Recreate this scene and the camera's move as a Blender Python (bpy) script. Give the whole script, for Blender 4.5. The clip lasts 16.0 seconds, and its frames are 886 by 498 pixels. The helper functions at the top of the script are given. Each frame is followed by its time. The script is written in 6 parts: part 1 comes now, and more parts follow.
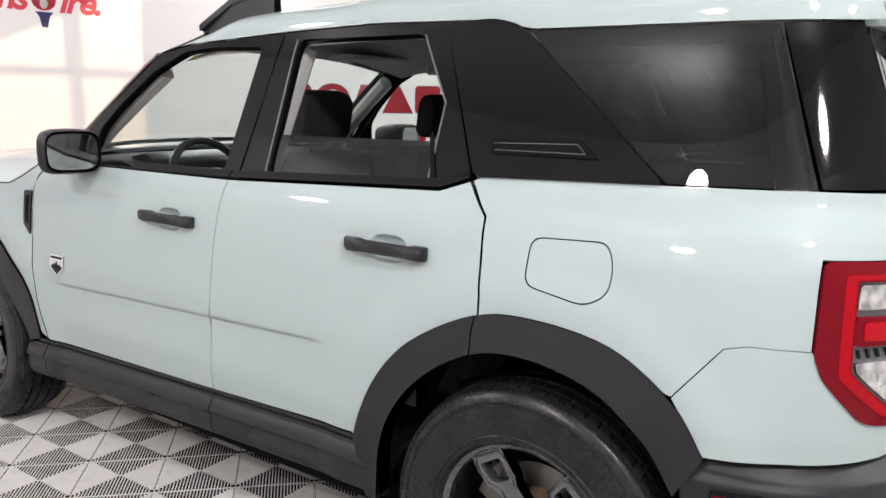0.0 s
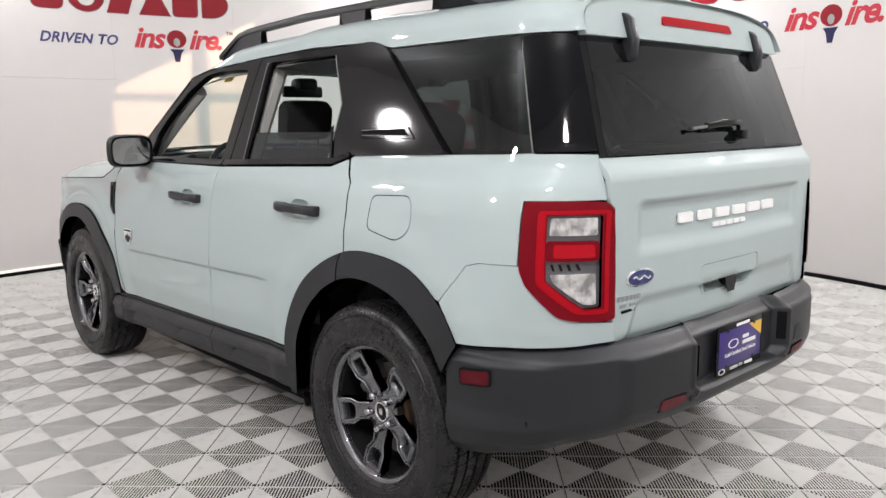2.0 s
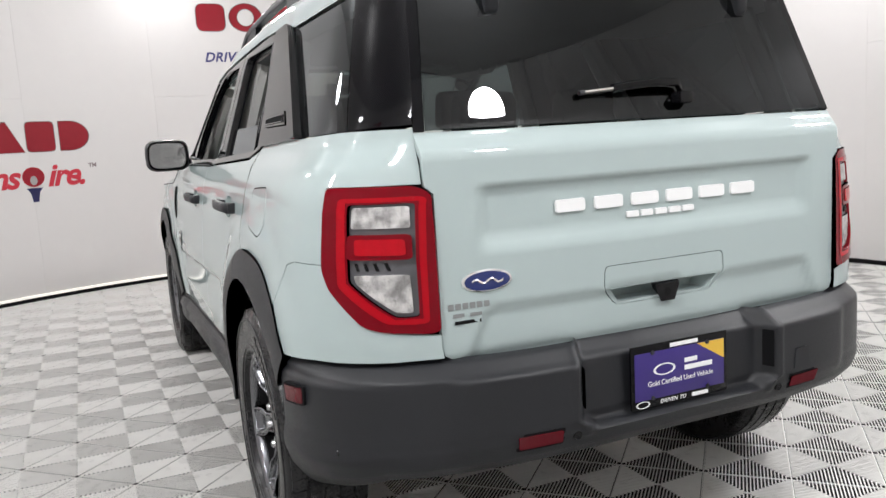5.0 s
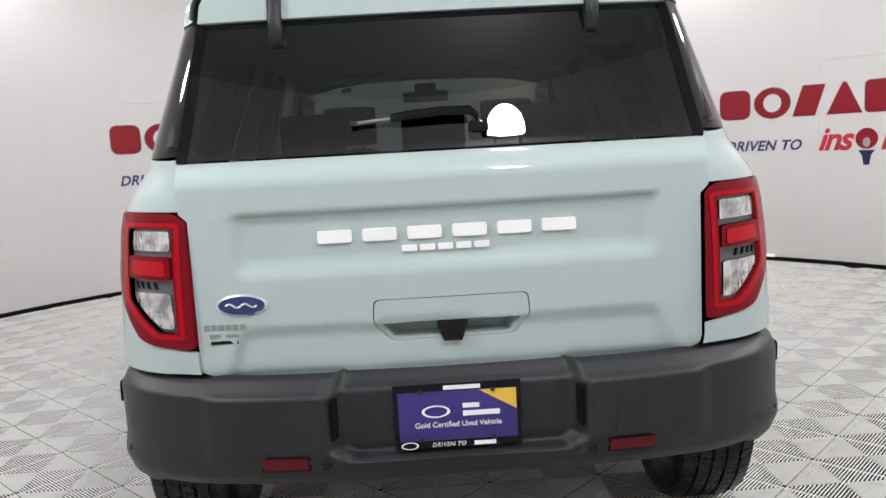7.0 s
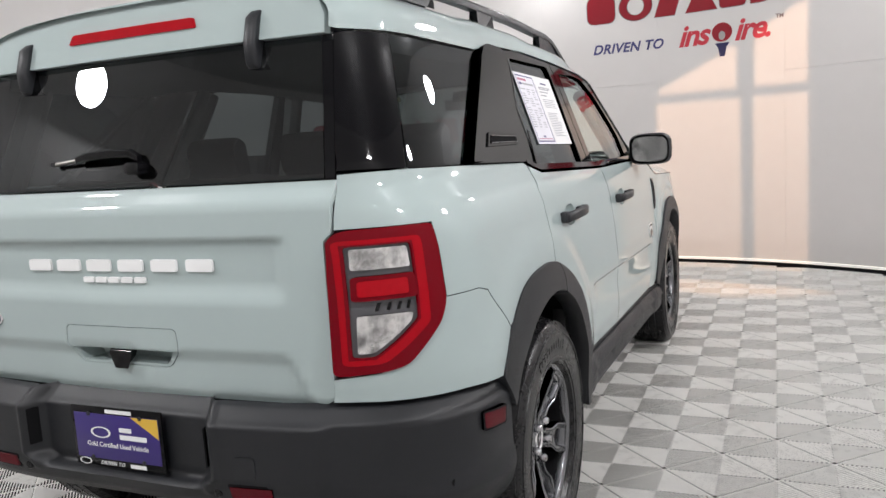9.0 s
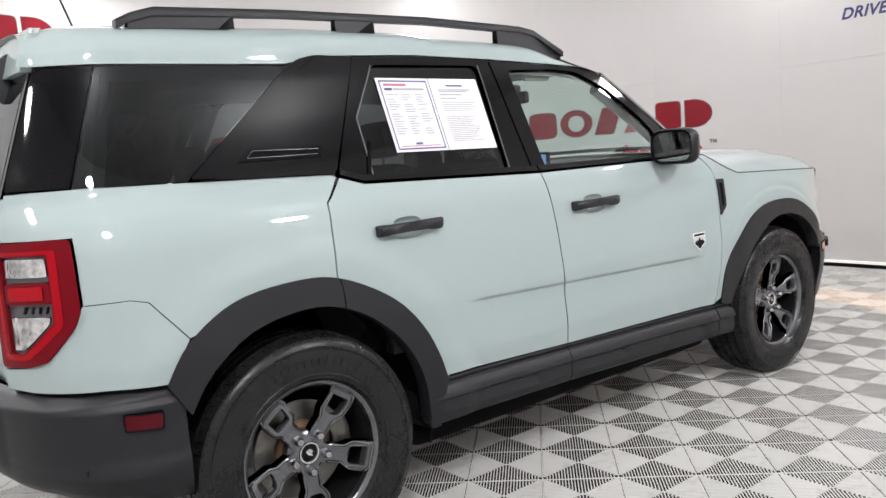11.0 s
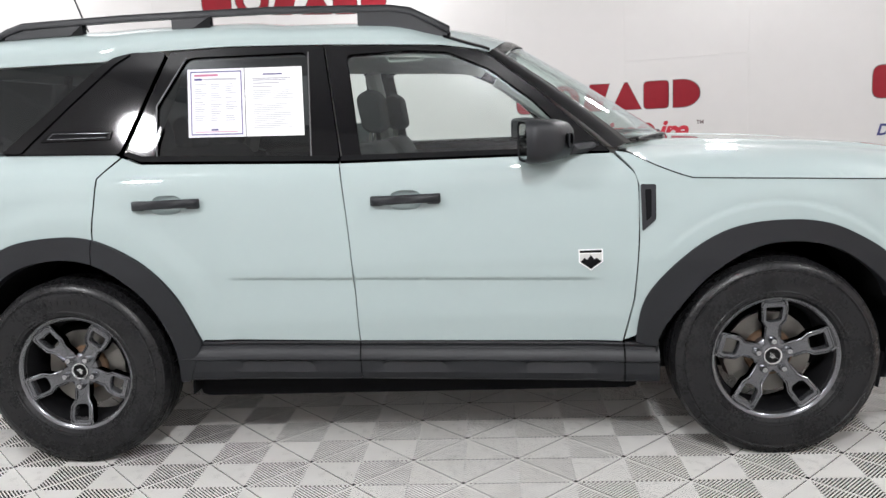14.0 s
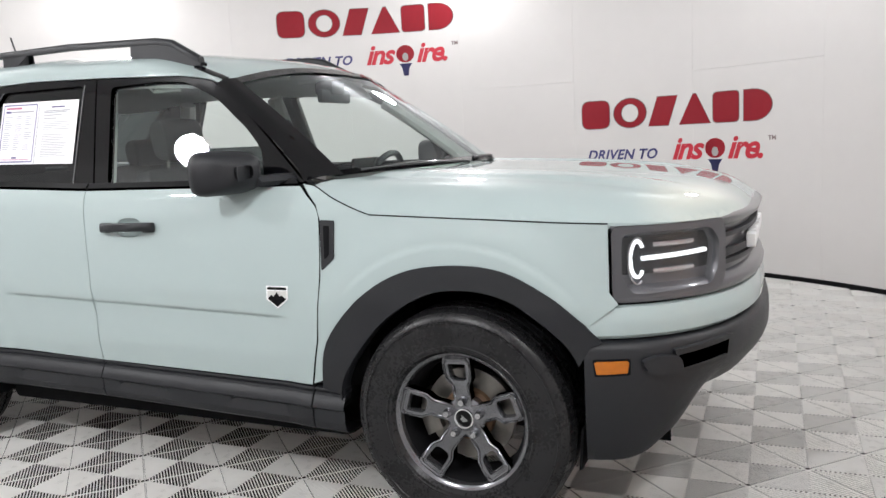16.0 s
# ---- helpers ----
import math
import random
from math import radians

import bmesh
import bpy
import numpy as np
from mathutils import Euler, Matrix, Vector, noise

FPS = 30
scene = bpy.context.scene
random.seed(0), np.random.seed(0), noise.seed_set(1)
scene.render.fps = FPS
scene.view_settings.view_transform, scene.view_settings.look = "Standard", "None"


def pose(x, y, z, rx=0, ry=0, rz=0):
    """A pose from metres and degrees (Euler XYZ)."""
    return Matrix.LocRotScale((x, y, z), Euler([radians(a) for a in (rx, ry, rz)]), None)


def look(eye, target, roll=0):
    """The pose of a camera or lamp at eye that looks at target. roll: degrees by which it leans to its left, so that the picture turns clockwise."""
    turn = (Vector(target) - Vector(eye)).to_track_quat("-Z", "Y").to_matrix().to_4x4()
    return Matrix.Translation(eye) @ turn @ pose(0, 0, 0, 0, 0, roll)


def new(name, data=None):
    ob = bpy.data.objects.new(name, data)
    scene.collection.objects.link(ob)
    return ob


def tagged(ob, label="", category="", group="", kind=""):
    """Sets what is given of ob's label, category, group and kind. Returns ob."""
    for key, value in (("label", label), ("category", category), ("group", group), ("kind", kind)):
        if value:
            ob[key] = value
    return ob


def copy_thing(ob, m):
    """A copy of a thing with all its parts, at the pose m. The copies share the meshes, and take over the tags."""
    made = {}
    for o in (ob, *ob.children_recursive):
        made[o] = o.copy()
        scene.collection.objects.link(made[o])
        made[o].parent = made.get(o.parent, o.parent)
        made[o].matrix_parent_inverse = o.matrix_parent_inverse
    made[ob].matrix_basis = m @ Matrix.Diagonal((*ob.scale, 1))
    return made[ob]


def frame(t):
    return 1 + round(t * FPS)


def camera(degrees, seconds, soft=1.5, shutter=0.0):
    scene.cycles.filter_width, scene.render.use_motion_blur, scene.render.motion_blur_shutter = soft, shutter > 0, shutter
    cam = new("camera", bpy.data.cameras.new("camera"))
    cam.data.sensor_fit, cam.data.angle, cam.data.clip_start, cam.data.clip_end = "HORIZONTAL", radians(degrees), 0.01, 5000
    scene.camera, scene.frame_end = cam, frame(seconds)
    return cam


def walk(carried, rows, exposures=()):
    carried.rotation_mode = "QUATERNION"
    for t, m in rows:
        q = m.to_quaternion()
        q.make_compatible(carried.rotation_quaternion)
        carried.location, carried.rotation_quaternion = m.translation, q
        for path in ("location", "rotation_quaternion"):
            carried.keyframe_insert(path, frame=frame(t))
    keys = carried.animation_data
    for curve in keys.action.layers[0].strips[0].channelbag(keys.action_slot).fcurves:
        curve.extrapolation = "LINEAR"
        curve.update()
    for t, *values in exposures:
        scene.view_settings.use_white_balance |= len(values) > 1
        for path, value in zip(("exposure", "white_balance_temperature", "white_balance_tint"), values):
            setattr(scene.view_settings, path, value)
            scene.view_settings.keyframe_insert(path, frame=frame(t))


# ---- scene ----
cam = camera(58.9, 16.0)
# seconds, eye, target, roll
PATH = [
    (0, (-0.828, 2.418, 1.383), (0.305, 0.811, 1.018), 1.2),
    (0.5, (-1.101, 2.686, 1.36), (0.055, 1.096, 0.991), 0.5),
    (1, (-1.421, 2.807, 1.325), (-0.2, 1.269, 0.944), 0.5),
    (1.5, (-1.741, 2.716, 1.31), (-0.429, 1.256, 0.923), 0.2),
    (2, (-1.978, 2.398, 1.319), (-0.525, 1.061, 0.998), -0.5),
    (2.5, (-2.2, 2.076, 1.333), (-0.593, 0.92, 1.052), -0.5),
    (3, (-2.22, 1.866, 1.318), (-0.57, 0.782, 0.993), -1.6),
    (5.5, (-2.408, 1.057, 1.197), (-0.543, 0.382, 0.939), -2.6),
    (6, (-2.512, 0.75, 1.208), (-0.594, 0.242, 0.954), -1.7),
    (6.5, (-2.561, 0.436, 1.231), (-0.597, 0.181, 0.953), -2.5),
    (7, (-2.601, 0.058, 1.238), (-0.62, 0.009, 0.966), -3.2),
    (7.5, (-2.588, -0.321, 1.256), (-0.61, -0.189, 0.996), -2.2),
    (8, (-2.497, -0.718, 1.268), (-0.541, -0.388, 1.018), -2.5),
    (8.5, (-2.386, -1.167, 1.282), (-0.485, -0.601, 1.025), -2.1),
    (9, (-2.217, -1.562, 1.281), (-0.404, -0.76, 1.016), -3.6),
    (9.5, (-2.011, -1.97, 1.27), (-0.322, -0.931, 1.009), -4.5),
    (10, (-1.731, -2.348, 1.257), (-0.171, -1.124, 1.002), -4.6),
    (12.5, (0.233, -3.634, 1.255), (0.743, -1.719, 0.986), -3.5),
    (13, (0.72, -3.729, 1.262), (1.012, -1.772, 0.974), -2.7),
    (13.5, (1.21, -3.733, 1.289), (1.284, -1.761, 0.967), -2.2),
    (14, (1.697, -3.739, 1.29), (1.539, -1.772, 0.96), -2.7),
    (14.5, (2.173, -3.687, 1.315), (1.818, -1.748, 0.974), -3.2),
    (15, (2.665, -3.597, 1.309), (2.148, -1.692, 0.987), -3.1),
    (15.5, (3.2, -3.368, 1.303), (2.544, -1.504, 0.994), -2.8),
    (16, (3.621, -3.125, 1.274), (2.824, -1.312, 0.994), -3.0),
]
walk(cam, [(t, look(eye, target, roll))  for t, eye, target, roll in PATH],
     exposures=[(0, 0.32, 6680, 15), (1.5, 0.12, 6680, 13), (3, 0.04, 6600, 12), (6, 0.12, 6520, 10), (8, -0.17, 6480, 10), (9.0, -0.25, 6560, 11), (9.8, -0.18, 6600, 12), (12.5, 0.10, 6460, 10), (14.5, 0.12, 6460, 10), (16, 0.06, 6500, 10)])

# ---------------------------------------------------------------- light
world = bpy.data.worlds.new("world")
scene.world = world
world.use_nodes = True
world.node_tree.nodes["Background"].inputs[0].default_value = (0.9, 0.95, 1.0, 1)
world.node_tree.nodes["Background"].inputs[1].default_value = 0.02

CX, CY, RADIUS = 1.335, 0.0, 4.34      # the round booth
WALL_H, CEIL = 3.62, 3.62


def disc_lamp(power, size):
    lamp = bpy.data.lights.new("ceiling_lamp", "AREA")
    lamp.shape, lamp.size, lamp.energy = "DISK", size, power
    lamp.color = (0.985, 0.985, 1.0)
    return new("ceiling_lamp", lamp)


# a ring of round lamps hung under the ceiling's edge, tilted inwards, stronger towards the entrance; each also washes the ceiling above it
RING_R, RING_Z = 4.12, 3.08
for k, power in enumerate((26, 26, 42, 52, 38, 50, 64, 30)):
    a = radians(8 + 45 * k)
    eye = (CX + RING_R * math.cos(a), CY + RING_R * math.sin(a), RING_Z)
    disc_lamp(power, 0.29).matrix_world = look(eye, (CX + 0.9 * math.cos(a), CY + 0.9 * math.sin(a), 0.4), 0)
    disc_lamp(power * 0.19, 0.34).matrix_world = pose(CX + 3.4 * math.cos(a), CY + 3.4 * math.sin(a), RING_Z + 0.12, 180, 0, 0)

# added unseen warm spot: throws a window-like patch on the wall ahead of the car
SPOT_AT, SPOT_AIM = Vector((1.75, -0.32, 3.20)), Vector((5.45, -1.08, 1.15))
beam = bpy.data.lights.new("added_patch_beam", "SPOT")
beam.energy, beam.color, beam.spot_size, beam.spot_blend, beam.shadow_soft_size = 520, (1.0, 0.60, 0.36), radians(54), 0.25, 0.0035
new("added_patch_beam", beam).matrix_world = look(SPOT_AT, SPOT_AIM, 0)
# ---------------------------------------------------------------- materials
def material(name, color, rough=0.5, metal=0.0, coat=0.0, noise_amount=0.0, noise_scale=8.0, bump=0.0, bump_scale=300.0,
             transmission=0.0, ior=1.45, emit=None, emit_strength=0.0, rough_noise=0.0, alpha=1.0, random_tint=0.0, spec=0.5):
    """A principled material with colour variation at two scales, roughness variation and fine relief."""
    m = bpy.data.materials.new(name)
    m.use_nodes = True
    nt = m.node_tree
    b = nt.nodes["Principled BSDF"]
    b.inputs["Base Color"].default_value = (*color, 1)
    b.inputs["Roughness"].default_value = rough
    b.inputs["Metallic"].default_value = metal
    b.inputs["Coat Weight"].default_value = coat
    b.inputs["Coat Roughness"].default_value = 0.03
    b.inputs["Transmission Weight"].default_value = transmission
    b.inputs["IOR"].default_value = ior
    b.inputs["Specular IOR Level"].default_value = spec
    if emit:
        b.inputs["Emission Color"].default_value = (*emit, 1)
        b.inputs["Emission Strength"].default_value = emit_strength
    coord = nt.nodes.new("ShaderNodeTexCoord")
    if noise_amount or rough_noise or random_tint:
        n1 = nt.nodes.new("ShaderNodeTexNoise")
        n1.inputs["Scale"].default_value, n1.inputs["Detail"].default_value = noise_scale, 6
        n2 = nt.nodes.new("ShaderNodeTexNoise")
        n2.inputs["Scale"].default_value, n2.inputs["Detail"].default_value = noise_scale * 14, 4
        nt.links.new(coord.outputs["Object"], n1.inputs["Vector"])
        nt.links.new(coord.outputs["Object"], n2.inputs["Vector"])
        mix = nt.nodes.new("ShaderNodeMath")
        mix.operation = "MULTIPLY_ADD"
        mix.inputs[1].default_value, mix.inputs[2].default_value = 0.4, 0.0
        nt.links.new(n2.outputs["Fac"], mix.inputs[0])
        add = nt.nodes.new("ShaderNodeMath")
        add.operation = "MULTIPLY_ADD"
        add.inputs[1].default_value = 0.6
        nt.links.new(n1.outputs["Fac"], add.inputs[0])
        nt.links.new(mix.outputs[0], add.inputs[2])
        if noise_amount or random_tint:
            span = nt.nodes.new("ShaderNodeMapRange")
            span.inputs["From Min"].default_value, span.inputs["From Max"].default_value = 0.3, 0.7
            span.inputs["To Min"].default_value, span.inputs["To Max"].default_value = 1 - noise_amount, 1 + noise_amount
            nt.links.new(add.outputs[0], span.inputs["Value"])
            value = span.outputs[0]
            if random_tint:
                info = nt.nodes.new("ShaderNodeObjectInfo")
                r = nt.nodes.new("ShaderNodeMapRange")
                r.inputs["To Min"].default_value, r.inputs["To Max"].default_value = 1 - random_tint, 1 + random_tint
                nt.links.new(info.outputs["Random"], r.inputs["Value"])
                both = nt.nodes.new("ShaderNodeMath")
                both.operation = "MULTIPLY"
                nt.links.new(value, both.inputs[0])
                nt.links.new(r.outputs[0], both.inputs[1])
                value = both.outputs[0]
            hue = nt.nodes.new("ShaderNodeHueSaturation")
            hue.inputs["Color"].default_value = (*color, 1)
            nt.links.new(value, hue.inputs["Value"])
            nt.links.new(hue.outputs[0], b.inputs["Base Color"])
        if rough_noise:
            rr = nt.nodes.new("ShaderNodeMapRange")
            rr.inputs["From Min"].default_value, rr.inputs["From Max"].default_value = 0.3, 0.7
            rr.inputs["To Min"].default_value, rr.inputs["To Max"].default_value = max(0.02, rough - rough_noise), rough + rough_noise
            nt.links.new(add.outputs[0], rr.inputs["Value"])
            nt.links.new(rr.outputs[0], b.inputs["Roughness"])
    if bump:
        nb = nt.nodes.new("ShaderNodeTexNoise")
        nb.inputs["Scale"].default_value, nb.inputs["Detail"].default_value = bump_scale, 3
        nt.links.new(coord.outputs["Object"], nb.inputs["Vector"])
        bp = nt.nodes.new("ShaderNodeBump")
        bp.inputs["Strength"].default_value, bp.inputs["Distance"].default_value = bump, 0.002
        nt.links.new(nb.outputs["Fac"], bp.inputs["Height"])
        nt.links.new(bp.outputs[0], b.inputs["Normal"])
    return m


def tinted_glass(name, color, rough=0.0, base=0.06):
    """A thin pane: tinted see-through glass with a glossy face."""
    m = bpy.data.materials.new(name)
    m.use_nodes = True
    nt = m.node_tree
    nt.nodes.clear()
    out = nt.nodes.new("ShaderNodeOutputMaterial")
    clear = nt.nodes.new("ShaderNodeBsdfTransparent")
    clear.inputs[0].default_value = (*color, 1)
    gloss = nt.nodes.new("ShaderNodeBsdfGlossy")
    gloss.inputs["Roughness"].default_value = rough
    gloss.inputs[0].default_value = (0.93, 0.97, 1.0, 1)
    # gloss rises towards grazing view
    facing = nt.nodes.new("ShaderNodeLayerWeight")
    facing.inputs[0].default_value = 0.5
    power = nt.nodes.new("ShaderNodeMath")
    power.operation = "POWER"
    power.inputs[1].default_value = 5.0
    nt.links.new(facing.outputs["Facing"], power.inputs[0])
    fres = nt.nodes.new("ShaderNodeMath")
    fres.operation = "MULTIPLY_ADD"
    fres.inputs[1].default_value, fres.inputs[2].default_value = 0.9, base
    nt.links.new(power.outputs[0], fres.inputs[0])
    mix = nt.nodes.new("ShaderNodeMixShader")
    nt.links.new(fres.outputs[0], mix.inputs[0])
    nt.links.new(clear.outputs[0], mix.inputs[1])
    nt.links.new(gloss.outputs[0], mix.inputs[2])
    nt.links.new(mix.outputs[0], out.inputs[0])
    return m


PAINT = material("body_paint", (0.392, 0.470, 0.468), 0.5, 0.0, 1.0, 0.012, 1.5, 0.015, 900.0, spec=0.12)
BLACK_PLASTIC = material("textured_black_plastic", (0.0148, 0.0160, 0.0190), 0.42, 0, 0, 0.12, 5, 0.25, 700, rough_noise=0.06, spec=0.48)
SATIN_BLACK = material("satin_black", (0.004, 0.004, 0.005), 0.05, 0, 0.0, 0.1, 5, 0.0, 600, rough_noise=0.015, spec=0.37)
GLOSS_BLACK = material("gloss_black", (0.0035, 0.0035, 0.0045), 0.05, 0, 0.0, spec=0.26)
RUBBER = material("tyre_rubber", (0.0135, 0.0136, 0.0148), 0.29, 0, 0, 0.3, 9, 0.25, 300, rough_noise=0.14, spec=0.42)
RIM = material("dark_painted_alloy", (0.185, 0.19, 0.205), 0.24, 0.85, 0.5, 0.05, 12)
STEEL = material("brake_steel", (0.24, 0.23, 0.215), 0.42, 1.0, 0, 0.2, 20, rough_noise=0.1)
RUST = material("rusted_iron", (0.19, 0.12, 0.075), 0.75, 0.3, 0, 0.3, 18)
DARK_CHROME = material("dark_chrome", (0.52, 0.52, 0.54), 0.16, 1.0)
CHROME = material("chrome", (0.86, 0.86, 0.87), 0.08, 1.0)
DARK = material("dark_underbody", (0.008, 0.008, 0.009), 0.9, spec=0.1)
CLOTH = material("black_seat_cloth", (0.022, 0.022, 0.024), 0.9, 0, 0, 0.2, 15, 0.5, 500)
LINER = material("grey_headliner", (0.58, 0.58, 0.56), 0.9, 0, 0, 0.05, 6, 0.2, 500)
TRIM_GREY = material("grey_trim", (0.58, 0.58, 0.56), 0.7, 0, 0, 0.05, 8)
WHITE_WALL = material("white_panel", (0.632, 0.615, 0.604), 0.45, 0, 0, 0.02, 0.6, 0.03, 40, rough_noise=0.05)
CEILING_GREY = material("ceiling_white", (0.62, 0.62, 0.62), 0.8, 0, 0, 0.02, 0.8)
TILE = material("grey_plastic_rib", (0.90, 0.892, 0.86), 0.30, 0, 0, 0.06, 1.2, 0.1, 60, rough_noise=0.06, random_tint=0.025, spec=0.5)
SUBFLOOR = material("dark_subfloor", (0.006, 0.006, 0.006), 0.9, 0, 0, 0.2, 2)
GLASS_CLEAR = tinted_glass("clear_glass", (0.80, 0.895, 0.86), 0.0, 0.085)
GASKET = material("rubber_gasket", (0.10, 0.10, 0.105), 0.4)
GLASS_DARK = tinted_glass("privacy_glass", (0.072, 0.086, 0.088), 0.0, 0.052)
RED_SIGN = material("red_vinyl", (0.50, 0.020, 0.040), 0.4, 0, 0, 0.04, 20)
NAVY_SIGN = material("navy_vinyl", (0.045, 0.045, 0.16), 0.4, 0, 0, 0.04, 20)
GREY_EDGE = material("grey_outline", (0.20, 0.15, 0.15), 0.5)
WHITE_PAINT = material("white_letter", (0.85, 0.86, 0.86), 0.3)


# ---------------------------------------------------------------- mesh helpers
def to_mesh(name, bm, mat, smooth=None):
    me = bpy.data.meshes.new(name)
    bm.to_mesh(me)
    bm.free()
    if mat:
        me.materials.append(mat)
    if smooth is not None:
        me.shade_smooth()
        me.set_sharp_from_angle(angle=radians(smooth))
    return me


def part(name, bm, mat, parent=None, label="", smooth=40):
    """One mesh object under a thing or a part."""
    ob = new(name, to_mesh(name, bm, mat, smooth))
    ob.parent = parent
    if label:
        ob["label"] = label
    return ob


def thing(name, label, category, group="", kind="", loc=(0, 0, 0)):
    ob = new(name)
    ob.empty_display_size = 0.1
    ob.location = loc
    return tagged(ob, label, category, group, kind)


def from_faces(verts, faces):
    bm = bmesh.new()
    vs = [bm.verts.new(v) for v in verts]
    for f in faces:
        try:
            bm.faces.new([vs[i] for i in f])
        except ValueError:
            pass
    return bm


def box(x0, x1, y0, y1, z0, z1, bevel=0.0, segs=2):
    bm = bmesh.new()
    bmesh.ops.create_cube(bm, size=1)
    for v in bm.verts:
        v.co = ((x0 + x1) / 2 + v.co.x * (x1 - x0), (y0 + y1) / 2 + v.co.y * (y1 - y0), (z0 + z1) / 2 + v.co.z * (z1 - z0))
    if bevel:
        bmesh.ops.bevel(bm, geom=bm.edges[:], offset=bevel, segments=segs, profile=0.5, affect="EDGES")
    return bm


def merge(a, b):
    """b's geometry into a."""
    vs = {v: a.verts.new(v.co) for v in b.verts}
    for f in b.faces:
        try:
            a.faces.new([vs[v] for v in f.verts])
        except ValueError:
            pass
    b.free()
    return a


def lathe(profile, steps=48, axis="y", closed=False):
    """Revolve (radius, offset along the axis) pairs."""
    verts, faces = [], []
    n = len(profile)
    for k in range(steps):
        a = 2 * math.pi * k / steps
        for r, o in profile:
            c, s = r * math.cos(a), r * math.sin(a)
            verts.append((c, o, s) if axis == "y" else (c, s, o) if axis == "z" else (o, c, s))
    for k in range(steps):
        k2 = (k + 1) % steps
        for i in range(n if closed else n - 1):
            j = (i + 1) % n
            faces.append((k * n + i, k * n + j, k2 * n + j, k2 * n + i))
    bm = from_faces(verts, faces)
    bmesh.ops.recalc_face_normals(bm, faces=bm.faces[:])
    return bm


def sweep(path, profile, closed=False, caps=True):
    """Carry a profile of (side, up) pairs along path rows (point, side vector, up vector)."""
    n = len(profile)
    verts, faces = [], []
    for p, s, u in path:
        p, s, u = Vector(p), Vector(s), Vector(u)
        verts += [p + s * a + u * b for a, b in profile]
    m = len(path)
    for k in range(m if closed else m - 1):
        k2 = (k + 1) % m
        for i in range(n):
            j = (i + 1) % n
            faces.append((k * n + i, k * n + j, k2 * n + j, k2 * n + i))
    if caps and not closed:
        faces.append(tuple(range(n)))
        faces.append(tuple(range((m - 1) * n, m * n)))
    bm = from_faces(verts, faces)
    bmesh.ops.recalc_face_normals(bm, faces=bm.faces[:])
    return bm


def tube(points, radius, sides=8):
    """A round bar through points."""
    pts = [Vector(p) for p in points]
    rows = []
    for k, p in enumerate(pts):
        d = (pts[min(k + 1, len(pts) - 1)] - pts[max(k - 1, 0)]).normalized()
        s = d.cross(Vector((0, 0, 1)))
        if s.length < 0.01:
            s = d.cross(Vector((1, 0, 0)))
        s.normalize()
        rows.append((p, s, s.cross(d)))
    prof = [(radius * math.cos(2 * math.pi * i / sides), radius * math.sin(2 * math.pi * i / sides)) for i in range(sides)]
    return sweep(rows, prof)


def smooth_path(pts, per=6):
    """A Catmull-Rom curve through points."""
    pts = [Vector(p) for p in pts]
    out = []
    for k in range(len(pts) - 1):
        a, b, c, d = pts[max(k - 1, 0)], pts[k], pts[k + 1], pts[min(k + 2, len(pts) - 1)]
        for i in range(per):
            t = i / per
            out.append(0.5 * ((2 * b) + (c - a) * t + (2 * a - 5 * b + 4 * c - d) * t * t + (3 * b - a - 3 * c + d) * t ** 3))
    out.append(pts[-1])
    return out

# ---------------------------------------------------------------- booth
def cyl(az, z, r=RADIUS):
    a = radians(az)
    return Vector((CX + r * math.cos(a), CY + r * math.sin(a), z))


def wall_panel(a0, a1, z0, z1, thick=0.06, gap=0.010):
    """A curved wall panel between two angles."""
    n = max(2, int(abs(a1 - a0) / 1.5))
    verts, faces = [], []
    for k in range(n + 1):
        a = a0 + gap / 2 + (a1 - a0 - gap) * k / n
        verts += [cyl(a, z0), cyl(a, z1), cyl(a, z1, RADIUS + thick), cyl(a, z0, RADIUS + thick)]
    for k in range(n):
        for i in range(4):
            j = (i + 1) % 4
            faces.append((4 * k + i, 4 * k + j, 4 * k + 4 + j, 4 * k + 4 + i))
    faces += [(0, 1, 2, 3), tuple(4 * n + i for i in (3, 2, 1, 0))]
    bm = from_faces(verts, faces)
    bmesh.ops.recalc_face_normals(bm, faces=bm.faces[:])
    return bm


wall = tagged(new("wall"), "round white panelled photo booth wall with faint seams", "wall", kind="structure")
# vertical seams every sheet; a horizontal joint in every second sheet
edges = [i * 15.0 - 21.0 for i in range(25)]
for i in range(24):
    if i % 2:
        part("panel", wall_panel(edges[i], edges[i + 1], 0.035, 1.7325), WHITE_WALL, wall)
        part("panel", wall_panel(edges[i], edges[i + 1], 1.734, WALL_H), WHITE_WALL, wall)
    else:
        part("panel", wall_panel(edges[i], edges[i + 1], 0.035, WALL_H), WHITE_WALL, wall)
backing = lathe([(RADIUS + 0.062, 0.0), (RADIUS + 0.062, WALL_H), (RADIUS + 0.10, WALL_H), (RADIUS + 0.10, 0.0)], 96, "z", True)
for v in backing.verts:
    v.co += Vector((CX, CY, 0))
part("backing", backing, WHITE_WALL, wall)

edge_strip = lathe([(RADIUS - 0.012, 0.0), (RADIUS - 0.012, 0.03), (RADIUS + 0.05, 0.03), (RADIUS + 0.05, 0.0)], 128, "z", True)
for v in edge_strip.verts:
    v.co += Vector((CX, CY, 0))
tagged(part("trim", edge_strip, DARK), "dark gap strip along the foot of the round wall", "trim", kind="structure")

